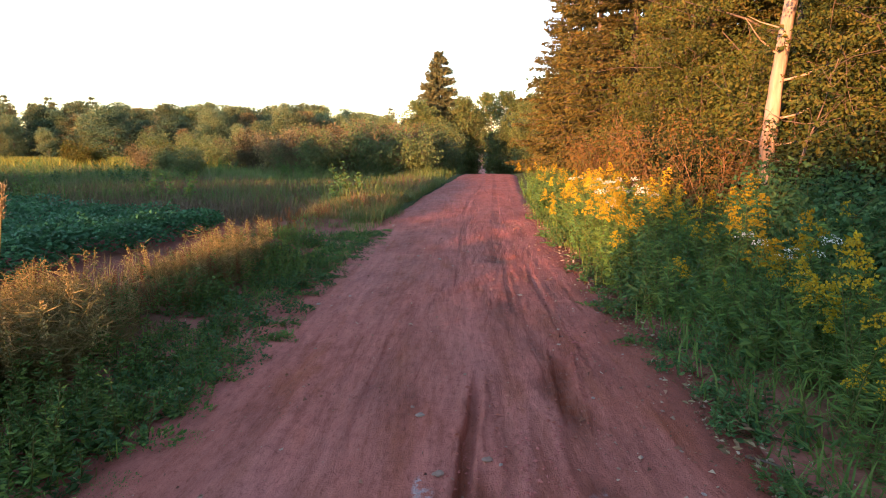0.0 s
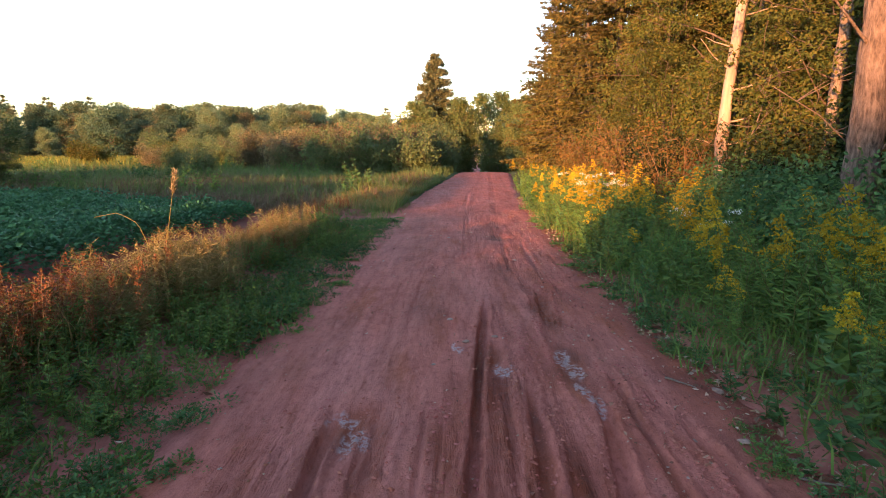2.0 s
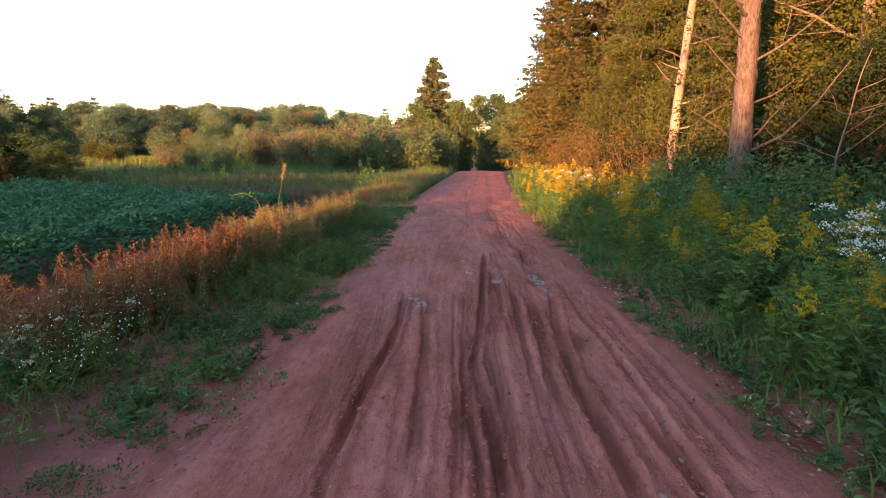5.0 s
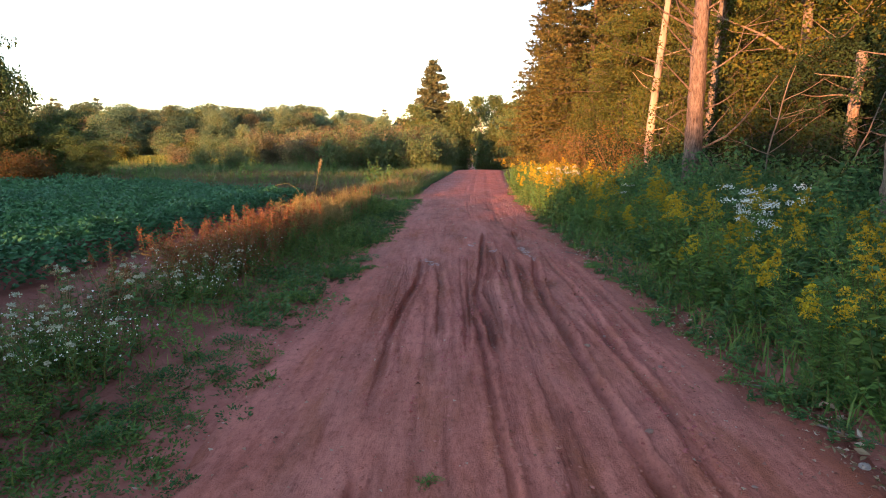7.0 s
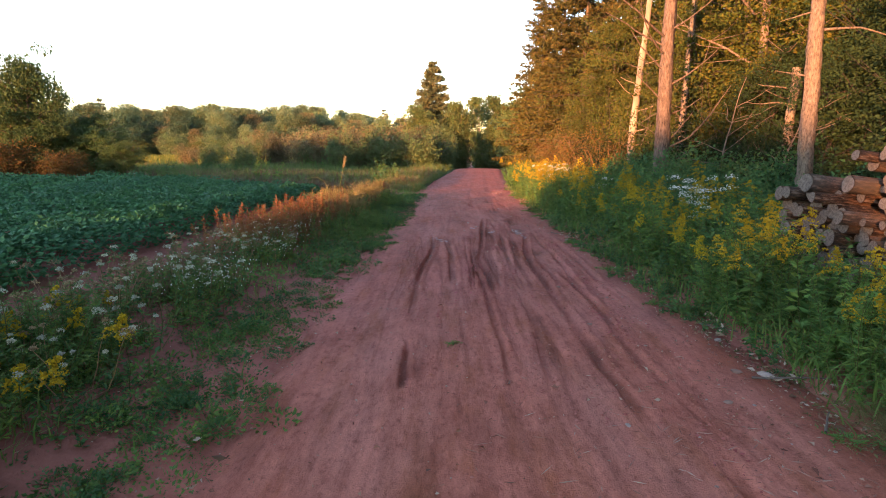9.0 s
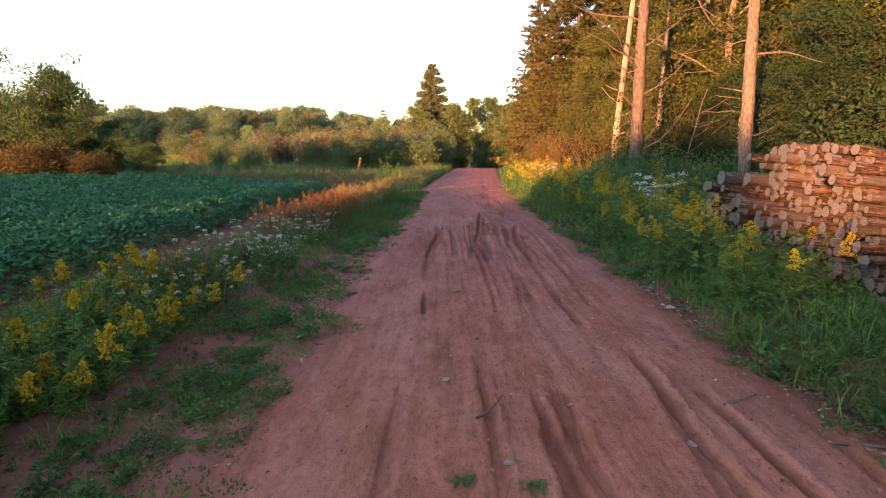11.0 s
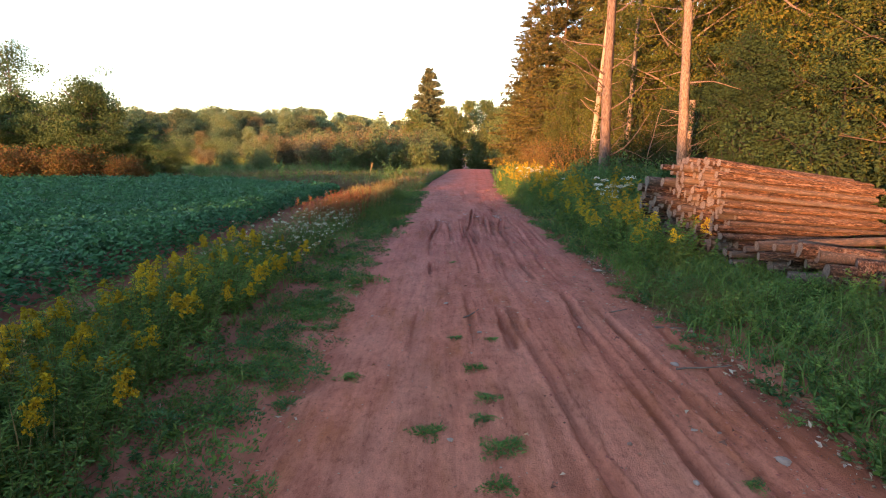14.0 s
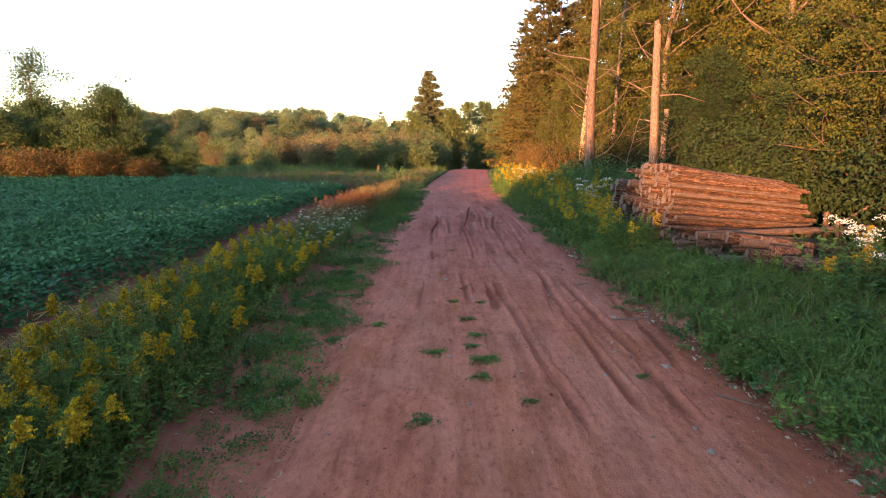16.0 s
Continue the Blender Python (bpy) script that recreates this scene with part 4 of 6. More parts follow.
def log_pile():
    """Sawn logs stacked beside the road, butt ends to the road."""
    variants = []
    for k in range(6):
        r, n, m = 1.0, 13, 9
        xs = np.linspace(0, 1, m)
        a = np.linspace(0, 2 * np.pi, n, endpoint=False)
        rad = (1 - 0.26 * xs)[:, None] * (1 + 0.05 * np.sin(2 * a + k) + 0.03 * rng.normal(size=(m, n)) * 0.6 + 0.04 * np.sin(3 * a + 2 * k))
        bow = 0.25 * np.sin(np.pi * xs) * rng.uniform(-1, 1)
        v = np.stack([np.broadcast_to(xs[:, None], (m, n)), rad * np.cos(a) + bow[:, None], rad * np.sin(a) + bow[:, None] * 0.4], -1).reshape(-1, 3)
        i, j = np.meshgrid(np.arange(m - 1), np.arange(n), indexing="ij")
        q = (j + 1) % n
        f = np.stack([i * n + j, (i + 1) * n + j, (i + 1) * n + q, i * n + q], -1).reshape(-1, 4)
        body = mesh_of("log", v, f, LOG_BARK, smooth=True)
        ends = []
        for e, s in ((0, 1), (m - 1, -1)):
            ring = v[e * n:(e + 1) * n]
            c = ring.mean(0)
            inner = c + (ring - c) * 0.96 + [-0.002 * s, 0, 0]
            t = np.arange(n)
            ends.append(mesh_of("cut_end", np.concatenate([inner, [c + [-0.003 * s, 0, 0]]]), np.stack([t, (t + s) % n, np.full(n, n)], -1), LOG_END))
        variants.append((body, ends))

    def log(x, y, z, length, r, yaw, pitch, label, group):
        body, ends = variants[rng.integers(0, 6)]
        ob = tagged(new("log", body), label, "log", group)
        ob.matrix_basis = pose(x, y, z, 0, pitch, yaw) @ pose(0, 0, 0, rng.uniform(0, 360)) @ Matrix.Diagonal((length, r, r, 1))
        for e in ends:
            child("cut_end", e, ob, "pale sawn cut end")
    lab, grp = "sawn softwood log with peeling orange-brown bark, stacked", "logs in the roadside pile"
    base = 0.17

    def stack(y0, y1, top, x0, x1, yaw, length, lean, thin, thick):
        z = base + 0.06
        row = 0
        while z < top - 0.03:
            r_row = rng.uniform(thin, thick)
            y = y0 + (0.06 if row % 2 else 0) + lean * (z - base)
            while y < y1 - 0.05 * (z - base):
                r = r_row * rng.choice([0.7, 0.8, 0.95, 1.05, 1.15, 1.3])
                x = x0 + (x1 - x0) * (y - y0) / (y1 - y0) + rng.normal(0, 0.085) - (0.10 if rng.random() < 0.08 else 0)
                log(x, y + r, z + rng.normal(0, 0.02), length * rng.uniform(0.97, 1.03), r, yaw + rng.normal(0, 1.5), 0.5 + 7.5 * (z - base) / 1.3 + rng.normal(0, 0.5), lab, grp)
                y += 2 * r * 0.99
            z += r_row * 1.82
            row += 1
    stack(-5.28, -3.35, 1.60, 2.97, 2.86, 1.5, 2.18, 0.40, 0.040, 0.052)
    stack(-3.30, -2.4, 1.28, 2.86, 2.72, 1.5, 2.30, 0.0, 0.056, 0.074)
    for x, y, z, l, r, yaw, pit in ((3.05, -5.48, 0.52, 2.5, 0.06, -4, -3), (3.0, -5.62, 0.42, 2.0, 0.055, -14, 0), (3.25, -5.85, 0.55, 1.0, 0.06, -14, 3), (3.4, -6.05, 0.50, 0.7, 0.075, -10, 4), (3.1, -5.75, 0.55, 1.2, 0.05, -5, 2),
                                  (3.35, -5.95, 0.40, 0.9, 0.06, -18, 0), (3.7, -6.25, 0.40, 0.5, 0.11, -30, 0), (3.2, -5.4, 0.38, 2.2, 0.07, -8, 0), (3.45, -6.15, 0.37, 0.8, 0.055, -20, 0), (3.3, -5.7, 0.37, 1.4, 0.06, 4, 0), (3.5, -6.0, 0.29, 0.9, 0.06, -4, 0), (3.45, -6.25, 0.28, 0.6, 0.06, -16, 0),
                                  (3.26, -5.95, 0.56, 1.5, 0.088, -12, 6), (3.42, -6.2, 0.36, 1.2, 0.092, -16, 4), (3.15, -5.62, 0.30, 1.6, 0.08, -6, 0), (3.6, -6.75, 0.33, 0.9, 0.12, -28, 0), (3.1, -6.05, 0.26, 0.8, 0.07, -22, 0)):
        log(x, y, z, l, r, yaw, pit, "short log end with grey bark lying before the pile", "loose logs")


def stakes():
    """Short posts that hold the loose logs behind the pile."""
    for x, y, h, lean in ((5.05, -5.35, 0.55, 4), (5.0, -5.75, 0.45, -6)):
        z = float(land(x, y))
        p = np.array([(0, 0, -0.1), (0.01, 0, h * 0.5), (0.0, 0.01, h)])
        ob = tagged(new("stake", mesh_of("stake", *tube(p, [0.045, 0.042, 0.040], 9), LOG_BARK, smooth=True)), "short upright post at the back of the log pile", "post", "stakes")
        ob.matrix_basis = pose(x, y, z, lean, 0, 0)


def far_country():
    """Meadow bushes, the tall spruce group and the distant wood."""
    g = "trees of the distant wood"
    ft = [broadleaf("distant_tree", 9.0, 2.8, 0.12, 168, 40, 0.25, LEAF_FAR, BARK_PALE, low=0.05, limbs=21, spread=0.42, label="rounded broad-leaved tree in the distant wood", group=g),
          broadleaf("distant_tree", 8.5, 2.3, 0.10, 168, 40, 0.23, LEAF_FAR_WARM, BARK_PALE, low=0.16, limbs=21, spread=0.36, label="pale-stemmed tree in the distant wood", group=g),
          broadleaf("distant_tree", 8.0, 3.2, 0.14, 176, 40, 0.25, LEAF_FAR_DARK, BARK, low=0.05, limbs=22, spread=0.42, label="dark rounded tree in the distant wood", group=g)]
    fs = spruce("distant_spruce", 9.5, 1.9, 0.14, NEEDLE_DARK, BARK, 20, 7, 8, 0.5, label="dark spruce in the distant wood", group=g)
    put(ft[0], -40, 92)
    put(ft[1], -34, 95)
    put(ft[2], -52, 84, 0, 1.05)
    put(fs, -75, 100)
    for row, (y0, n, s0) in enumerate(((86, 30, 0.66), (92, 42, 0.92), (99, 44, 1.06), (108, 44, 1.18), (122, 40, 1.32))):
        for k in range(n):
            x = -112 + 112 * (k + rng.uniform(-0.3, 0.3)) / n
            y = y0 + 0.10 * (x + 40) + rng.normal(0, 2.5)
            if -3 < x:
                continue
            src = fs if (x < -68 and rng.random() < 0.6) or rng.random() < 0.02 else ft[rng.choice([0, 0, 0, 1, 2])]
            again(src, x, y, None, s0 * rng.uniform(0.88, 1.06) * (0.9 if x > -25 else 1.0))
    # wood on the far hill and to both sides of the road
    for k in range(46):
        x = rng.uniform(-45, 60)
        y = rng.uniform(150, 250)
        if abs(x - float(road_middle(y))) > 4:
            again(ft[rng.integers(0, 3)], x, y, None, rng.uniform(0.9, 1.2))
    for k in range(40):
        again(ft[rng.integers(0, 3)], rng.uniform(-20, 32), rng.uniform(243, 262), None, rng.uniform(0.8, 1.0))
    for k in range(26):
        again(ft[rng.integers(0, 3)], rng.uniform(9, 26), rng.uniform(38, 110), None, rng.uniform(1.0, 1.35))
    for k in range(34):
        again(ft[(2, 0, 2)[k % 3]], 18 + 5 * (k % 2) + rng.normal(0, 0.8), -26 + 1.9 * k + rng.normal(0, 0.5), None, rng.uniform(1.1, 1.4), label="dense tree in the depth of the roadside wood")
    # the group round the tall spruce at the bend
    tall = spruce("tall_spruce", 14.2, 4.9, 0.2, NEEDLE_DARK, BARK, 72, 15, 54, 0.36, even=0.42, label="tall dark spruce standing above the roadside bushes")
    put(tall, -2.1, 62, 0)
    gb = broadleaf("aspen_tree", 9.2, 1.9, 0.12, 160, 60, 0.19, LEAF_GROVE, BARK_PALE, low=0.08, limbs=16, spread=0.35, label="leafy aspen with yellow-green leaves by the road", group="trees round the tall spruce")
    put(gb, -2.6, 58, 0, (1.15, 1.15, 0.95))
    gd = broadleaf("dark_aspen_tree", 8.8, 2.0, 0.12, 160, 60, 0.19, LEAF_GROVE, BARK, low=0.05, limbs=16, spread=0.35, label="dark green tree by the road", group="trees round the tall spruce")
    put(gd, 0.1, 60, 0, (1.0, 1.0, 1.1))
    for src, x, y, s in ((gb, -4.9, 60, 0.8), (gb, 0.9, 60.5, 0.92), (gd, 0.0, 66, 1.1), (gd, -1.4, 55, 0.62), (gb, -4.2, 55, 0.62), (gd, -7, 58, 0.55), (gd, -0.4, 52, 0.55), (gb, -8.5, 62, 0.6), (gd, 0.9, 71, 0.9)):
        again(src, x, y, None, s)
    for src, x, y, s in ((gb, 5.8, 78, 1.45), (gd, 6.3, 52, 0.85), (gd, 5.8, 60, 0.85), (gb, 4.9, 64, 0.5), (gd, 6.8, 44, 0.9), (gb, 7.6, 70, 1.3), (gd, 5.9, 47, 0.7), (gd, 6.4, 68, 0.9)):
        again(src, x, y, None, s, label="leafy roadside tree on the far slope")
    # bushes in the meadow
    mb = shrub("willow_bush", 3.0, 1.7, 26, 40, 0.15, LEAF_SHRUB, BRANCH_GREY, 0.24, label="grey-green willow bush in the meadow", group="meadow bushes", bare=0.1)
    put(mb, -5.2, 33)
    mr = shrub("rust_topped_bush", 3.0, 1.7, 26, 34, 0.15, LEAF_FAR_WARM, BRANCH_GREY, 0.24, label="tall bush with rust and olive leaves and grey twigs", group="meadow bushes", bare=0.2)
    put(mr, -6.5, 34.5)
    for src, x, y, s in ((mb, -2.6, 33, 0.9), (mr, -3.6, 36, 1.05), (mb, -8.0, 32, 0.8), (mr, -9.4, 35, 0.95), (mb, -1.6, 37, 1.0), (mr, -12.0, 37, 0.9), (mr, -14.5, 40, 0.9), (mb, -11.0, 36, 0.6), (mb, -17, 44, 0.8), (mr, -4.5, 41, 1.2),
                         (mb, -20, 46, 0.8), (mr, -17, 50, 1.0), (mb, -2.2, 43, 1.2), (mr, -8.5, 42, 1.1), (mr, -23, 54, 0.9), (mb, -27, 58, 1.0), (mr, -13, 48, 1.2), (mb, -32, 66, 1.0), (mr, -24, 66, 1.3), (mb, -38, 70, 1.2), (mr, -18, 62, 1.4), (mb, -15, 57, 1.3), (mr, -10, 52, 1.4),
                         (mb, -0.9, 47, 0.9), (mr, -6, 47, 1.3), (mb, -13.5, 28, 0.5), (mb, -19, 36, 0.55), (mr, -21.5, 38, 0.6)):
        again(src, x, y, None, s)
    yb = shrub("yellow_bush", 2.0, 1.2, 16, 50, 0.13, LEAF_YELLOW, BRANCH_GREY, 0.22, label="small yellow-green bush standing in the meadow", group="meadow bushes")
    put(yb, -30, 45, None, (1.1, 1.1, 0.85))
    for x, y, s in ((-16.6, 45, 0.9), (-24.5, 46, 1.0), (-36, 52, 1.1), (-13, 42, 0.8), (-20.5, 47, 0.7)):
        again(yb, x, y, None, s)
    # hedge behind the field
    hd = broadleaf("hedge_tree", 3.6, 1.55, 0.07, 240, 90, 0.085, LEAF_HEDGE, BARK, low=0.03, limbs=24, spread=0.17, label="dense green hedge tree behind the field", category="tree", group="hedge behind the field")
    put(hd, -16.6, 13.6, None, (1.0, 1.0, 1.34))
    ho = shrub("sunlit_hedge_bush", 1.5, 1.3, 34, 60, 0.085, LEAF_RUST, STALK_BROWN, 0.17, label="low bush with dry orange leaves at the field's edge", group="hedge behind the field", bare=0.2)
    put(ho, -16.2, 11.6)
    for src, x, y, s in ((hd, -14.4, 14.0, 0.62), (hd, -20.5, 15, 0.9), (hd, -18.6, 15.5, 1.1), (hd, -13.0, 13.6, 0.45), (hd, -24, 14.5, 1.1), (hd, -28, 14, 1.0), (hd, -15.8, 16.5, 0.8), (ho, -18.5, 11.2, 1.0), (ho, -14.3, 12.0, 0.75), (ho, -20.8, 11.2, 1.1), (ho, -23.4, 10.8, 1.0), (ho, -26, 10.5, 1.0), (hd, -32, 13, 1.2), (ho, -29, 10, 1.0), (hd, -22.5, 17.5, 1.3), (hd, -17.6, 14.4, 0.75), (hd, -15.4, 13.2, 0.7), (hd, -22.2, 14.0, 1.0), (hd, -26, 15.5, 1.1), (ho, -17.3, 12.4, 0.9), (ho, -19.6, 12.2, 0.9), (ho, -22.1, 12.0, 1.0), (ho, -15.2, 12.9, 0.7), (ho, -24.8, 11.8, 1.1), (hd, -30, 15, 1.1)):
        again(src, x, y, None, s)
    tt = broadleaf("field_edge_tree", 8.2, 1.5, 0.13, 84, 80, 0.11, LEAF_HEDGE, BRANCH_GREY, low=0.3, limbs=14, spread=0.3, label="thin tall tree standing out of the hedge")
    put(tt, -25.2, 20.3, 0)
    # unseen woods behind the walker, their tops shaped to give the low shade
    sh = broadleaf("shade_tree", 8.0, 2.6, 0.16, 90, 16, 0.85, LEAF_FAR_DARK, BARK, low=0.03, limbs=14, spread=0.6, label="dense dark tree, unseen behind, that casts the low shade", group="trees of the wood behind")
    ahead, across = Vector((-to_sun.x, -to_sun.y)).normalized(), Vector((-to_sun.y, to_sun.x)).normalized()
    first = True
    for row in range(3):
        for k in range(34):
            l = -52 + 2.4 * k + rng.normal(0, 0.3) + row
            top = -0.32 - 0.3 * float(smooth(l, -2.2, -2.8) * smooth(l, -5.2, -4.6)) + 0.5 * float(smooth(l, -11.5, -13.0) * smooth(l, -17.6, -15.6)) + 1.65 * float(smooth(l, -0.7, 0.1) * smooth(l, 2.9, 2.3)) + 0.65 * float(smooth(l, -5.6, -7.4) * smooth(l, -18.0, -15.0)) + 0.12 * rng.normal()
            p = -ahead * (60 + 3 * row) + across * l
            s = (top + (60 + 3 * row) * math.tan(SUN_EL)) / 7.6
            if first:
                put(sh, p.x, p.y, None, (1.0, 1.0, s))
                first = False
            else:
                again(sh, p.x, p.y, None, (1.0, 1.0, s))


roadside_wood()
dead_tree("dead_snag", [(5.2, 9.4, 0.2), (5.05, 9.3, 1.6), (5.30, 9.4, 4.5), (5.65, 9.5, 9.0)], 0.135, 0.06,
          [(0.28, -20, 1.6, 0.05), (0.22, 10, 1.2, -0.25), (0.45, -30, 1.3, 0.1), (0.55, 170, 0.6, 0.6), (0.35, -10, 1.0, 0.1), (0.62, 5, 1.0, 0.4), (0.38, -25, 1.1, 0.12), (0.25, -35, 0.9, -0.15), (0.50, 190, 0.9, 0.5), (0.20, -15, 0.7, -0.3), (0.33, 160, 0.5, 0.5)], DEADWOOD, "bleached leaning dead trunk with broken branches")
dead_tree("old_trunk", [(3.93, 3.95, 0.1), (3.94, 3.95, 1.6), (3.92, 3.95, 4.0), (4.0, 4.0, 10.5)], 0.162, 0.10,
          [(0.30, -15, 1.8, 0.45), (0.42, 20, 1.2, 0.5), (0.55, 200, 1.2, 0.6), (0.33, -5, 0.9, 0.9), (0.46, 195, 1.0, 0.5), (0.50, -25, 1.3, 0.4), (0.60, 175, 1.5, 0.5), (0.64, 205, 2.0, 0.35), (0.70, 160, 1.8, 0.5), (0.58, 215, 1.4, 0.3), (0.74, -20, 1.6, 0.4), (0.66, -50, 1.2, 0.3)], BARK_OLD, "thick old trunk with flaking pinkish bark")
dead_tree("dead_snag", [(4.5, 0.1, 0.2), (4.42, 0.0, 1.6), (4.38, 0.0, 3.4), (4.32, 0.0, 4.72)], 0.108, 0.075,
          [(0.62, -5, 1.2, 0.12), (0.66, 185, 0.5, 0.1), (0.50, 180, 0.5, 0.1), (0.34, 182, 0.3, 0.05), (0.36, -10, 0.35, 0.1)], BARK_PALE, "flaking grey-brown dead trunk with short branch stubs")
dead_tree("dead_snag", [(5.55, 7.0, 0.2), (5.62, 7.0, 2.5), (5.70, 7.0, 5.0), (5.85, 7.05, 8.5)], 0.10, 0.05,
          [(0.35, 200, 0.7, 0.3), (0.5, 10, 0.9, 0.35), (0.62, 170, 0.8, 0.3), (0.7, -30, 0.7, 0.4)], BARK_PALE, "slim pale trunk standing behind the old trunk")
dead_tree("dead_snag", [(5.6, 2.35, 0.2), (5.6, 2.35, 1.8), (5.63, 2.4, 2.9)], 0.085, 0.07,
          [(0.72, 185, 0.9, 0.05), (0.78, 200, 0.7, -0.1), (0.9, -20, 0.6, 0.1), (0.85, 170, 0.6, 0.2)], BARK_PALE, "reddish dead trunk with bare twigs in the wood")


def bare_sapling(name, height, limbs):
    """A dead sapling: a thin crooked stem with bare forking branches."""
    path = wander((0, 0, -0.1), (0.25, 0, 1), height, 9, 0.10)
    root = tagged(new(name, mesh_of(name, *tube(path, np.linspace(0.020, 0.006, 10), 7), BRANCH_GREY, smooth=True)), "dead sapling with bare crooked branches", "dead sapling", "bare saplings in the wood")
    for k in range(limbs):
        a, q = rng.uniform(0, 2 * math.pi), rng.integers(2, 9)
        b = wander(path[q], (math.cos(a), math.sin(a), rng.uniform(-0.1, 0.6)), rng.uniform(0.5, 1.3), 6, 0.16)
        fork = wander(b[3], (math.cos(a + 0.7), math.sin(a + 0.7), 0.2), rng.uniform(0.2, 0.6), 4, 0.16)
        v, f = join([tube(b, np.linspace(0.008, 0.003, 7), 5), tube(fork, np.linspace(0.005, 0.002, 5), 5)])
        child("branch", mesh_of("branch", v, f, BRANCH_GREY, smooth=True), root)
    return root


sap = [bare_sapling("dead_sapling", 3.4, 11), bare_sapling("dead_sapling", 2.6, 9)]
put(sap[0], 5.5, 8.6, 0)
put(sap[1], 4.9, 8.2, 40)
for k, (x, y, t) in enumerate(((5.2, 5.0, 200), (5.0, 1.4, 90), (5.6, 0.6, 10), (4.9, 3.2, 130), (6.1, 6.4, 60))):
    again(sap[k % 2], x, y, t, 0.8 + 0.08 * (k % 4))
log_pile()
stakes()
far_country()


def potato_field():
    """The potato crop in close rows along the road."""
    rows = np.arange(-5.55, -34, -0.86)
    pos, al, sz = [], [], []
    for rx in rows:
        far = -rx - 5
        dens = 1500 if far < 1 else 980 if far < 5 else 440 if far < 12 else 190
        end = 12.0 + 0.04 * far if rx > -13 else 10.6
        n = int(dens * 0.86 * (end + 19))
        y = rng.uniform(-19, end, n)
        a = rng.uniform(0, np.pi, n)
        hump = rng.uniform(0.78 if far < 1 else 0.55, 1.0, n)
        x = rx + 0.47 * np.cos(a) * hump + 0.05 * np.sin(1.3 * y + rx)
        h = (0.37 + 0.05 * np.sin(2.3 * y + 5 * rx) + 0.04 * np.sin(7.1 * y + rx)) * np.sin(a) ** 0.55 * hump + 0.04
        pos.append(np.stack([x, y, land(x, y) + h], 1))
        al.append(np.stack([np.cos(a) * 0.9, rng.normal(0, 0.8, n), rng.uniform(-0.35, 0.45, n)], 1))
        sz.append(rng.uniform(0.05, 0.095, n) * (1.0 if far < 5 else 1.2 if far < 12 else 1.5))
    pos, al, sz = np.concatenate(pos), np.concatenate(al), np.concatenate(sz)
    tagged(new("potato_crop", mesh_of("potato_crop", *leaves(pos, al, sz, sz * 0.62, 0.15), LEAF_POTATO)), "dense blue-green potato plants filling the field in rows", "crop", kind="stuff")


potato_field()


def scatter(n, x0, x1, y0, y1, keep=None):
    x, y = rng.uniform(x0, x1, n), rng.uniform(y0, y1, n)
    x = x + road_middle(y)
    if keep is not None:
        k = keep(x - road_middle(y), y)
        x, y = x[k], y[k]
    return np.stack([x, y, land(x, y) - 0.01], 1)


def grass(name, pts, h, w, lean, mat, label):
    n = len(pts)
    hh = h * rng.uniform(0.45, 1.25, n)
    tagged(new(name, mesh_of(name, *blades(pts, hh, w * rng.uniform(0.7, 1.3, n), lean * rng.uniform(0.2, 1.2, n)), mat)), label, "grass", kind="stuff")


grass("verge_grass", scatter(26000, -3.5, -1.45, -16, 14, lambda d, y: (wave(d * 2.2, y * 1.3, 1.7) > 0.12 - 0.25 * smooth(y, -1, 2)) & (rng.random(len(d)) < smooth(-d, 1.7 - 0.3 * smooth(y, -1, 2), 3.0 - 0.8 * smooth(y, -1, 2)))), 0.11, 0.009, 0.09, GRASS, "short green grass on the road's verge")
grass("dry_verge_grass", scatter(4500, -3.5, -2.6, -16, 6, lambda d, y: (wave(d * 1.5, y * 0.8, 1.1) > -0.1) & ((y > 0.5) | (y < -9.5))), 0.36, 0.008, 0.14, STRAW, "dry yellow grass along the field margin")
grass("roadside_grass", scatter(34000, 1.45, 4.0, -16, 20, lambda d, y: rng.random(len(d)) < smooth(d + 0.12 * wave(y, d, 1.6), 1.5, 2.0)), 0.20, 0.011, 0.20, GRASS, "green grass along the wood side of the road")
grass("meadow_grass", scatter(110000, -40, -2.0, 14.5, 60, lambda d, y: (rng.random(len(d)) < (16 / y)) & (wave(d * 0.7, y * 0.9, 1.3) > -0.35)), 0.5, 0.024, 0.26, GRASS_MIX, "tall mixed meadow grass")
grass("brown_meadow_grass", scatter(44000, -24, -2.0, 12.0, 24, lambda d, y: wave(d * 0.5, y * 0.8, 0.8) > -0.2), 0.42, 0.014, 0.24, GRASS_BROWN, "brown seeding meadow grass")
grass("yellow_meadow", scatter(26000, -60, -12, 42, 66), 0.75, 0.05, 0.25, YELLOW_GRASS, "strip of yellow flowering meadow before the distant wood")
grass("tall_road_grass", scatter(16000, -3.4, -1.75, 11.5, 27, lambda d, y: wave(d * 1.6, y * 0.9, 1.1) > -0.25), 0.27, 0.009, 0.22, GRASS_MIX, "tall pale green grass at the roadside")
grass("pale_road_grass", scatter(5000, -3.6, -1.9, 11.5, 22), 0.28, 0.007, 0.22, STRAW, "pale dry grass at the roadside")
grass("trampled_straw", scatter(5200, 1.7, 3.0, -6.7, -5.0), 0.07, 0.006, 0.26, STRAW, "trampled dry straw before the loose logs")
grass("forest_floor_grass", scatter(14000, 4.2, 9, -16, 20), 0.30, 0.014, 0.15, GRASS, "sparse grass under the trees")


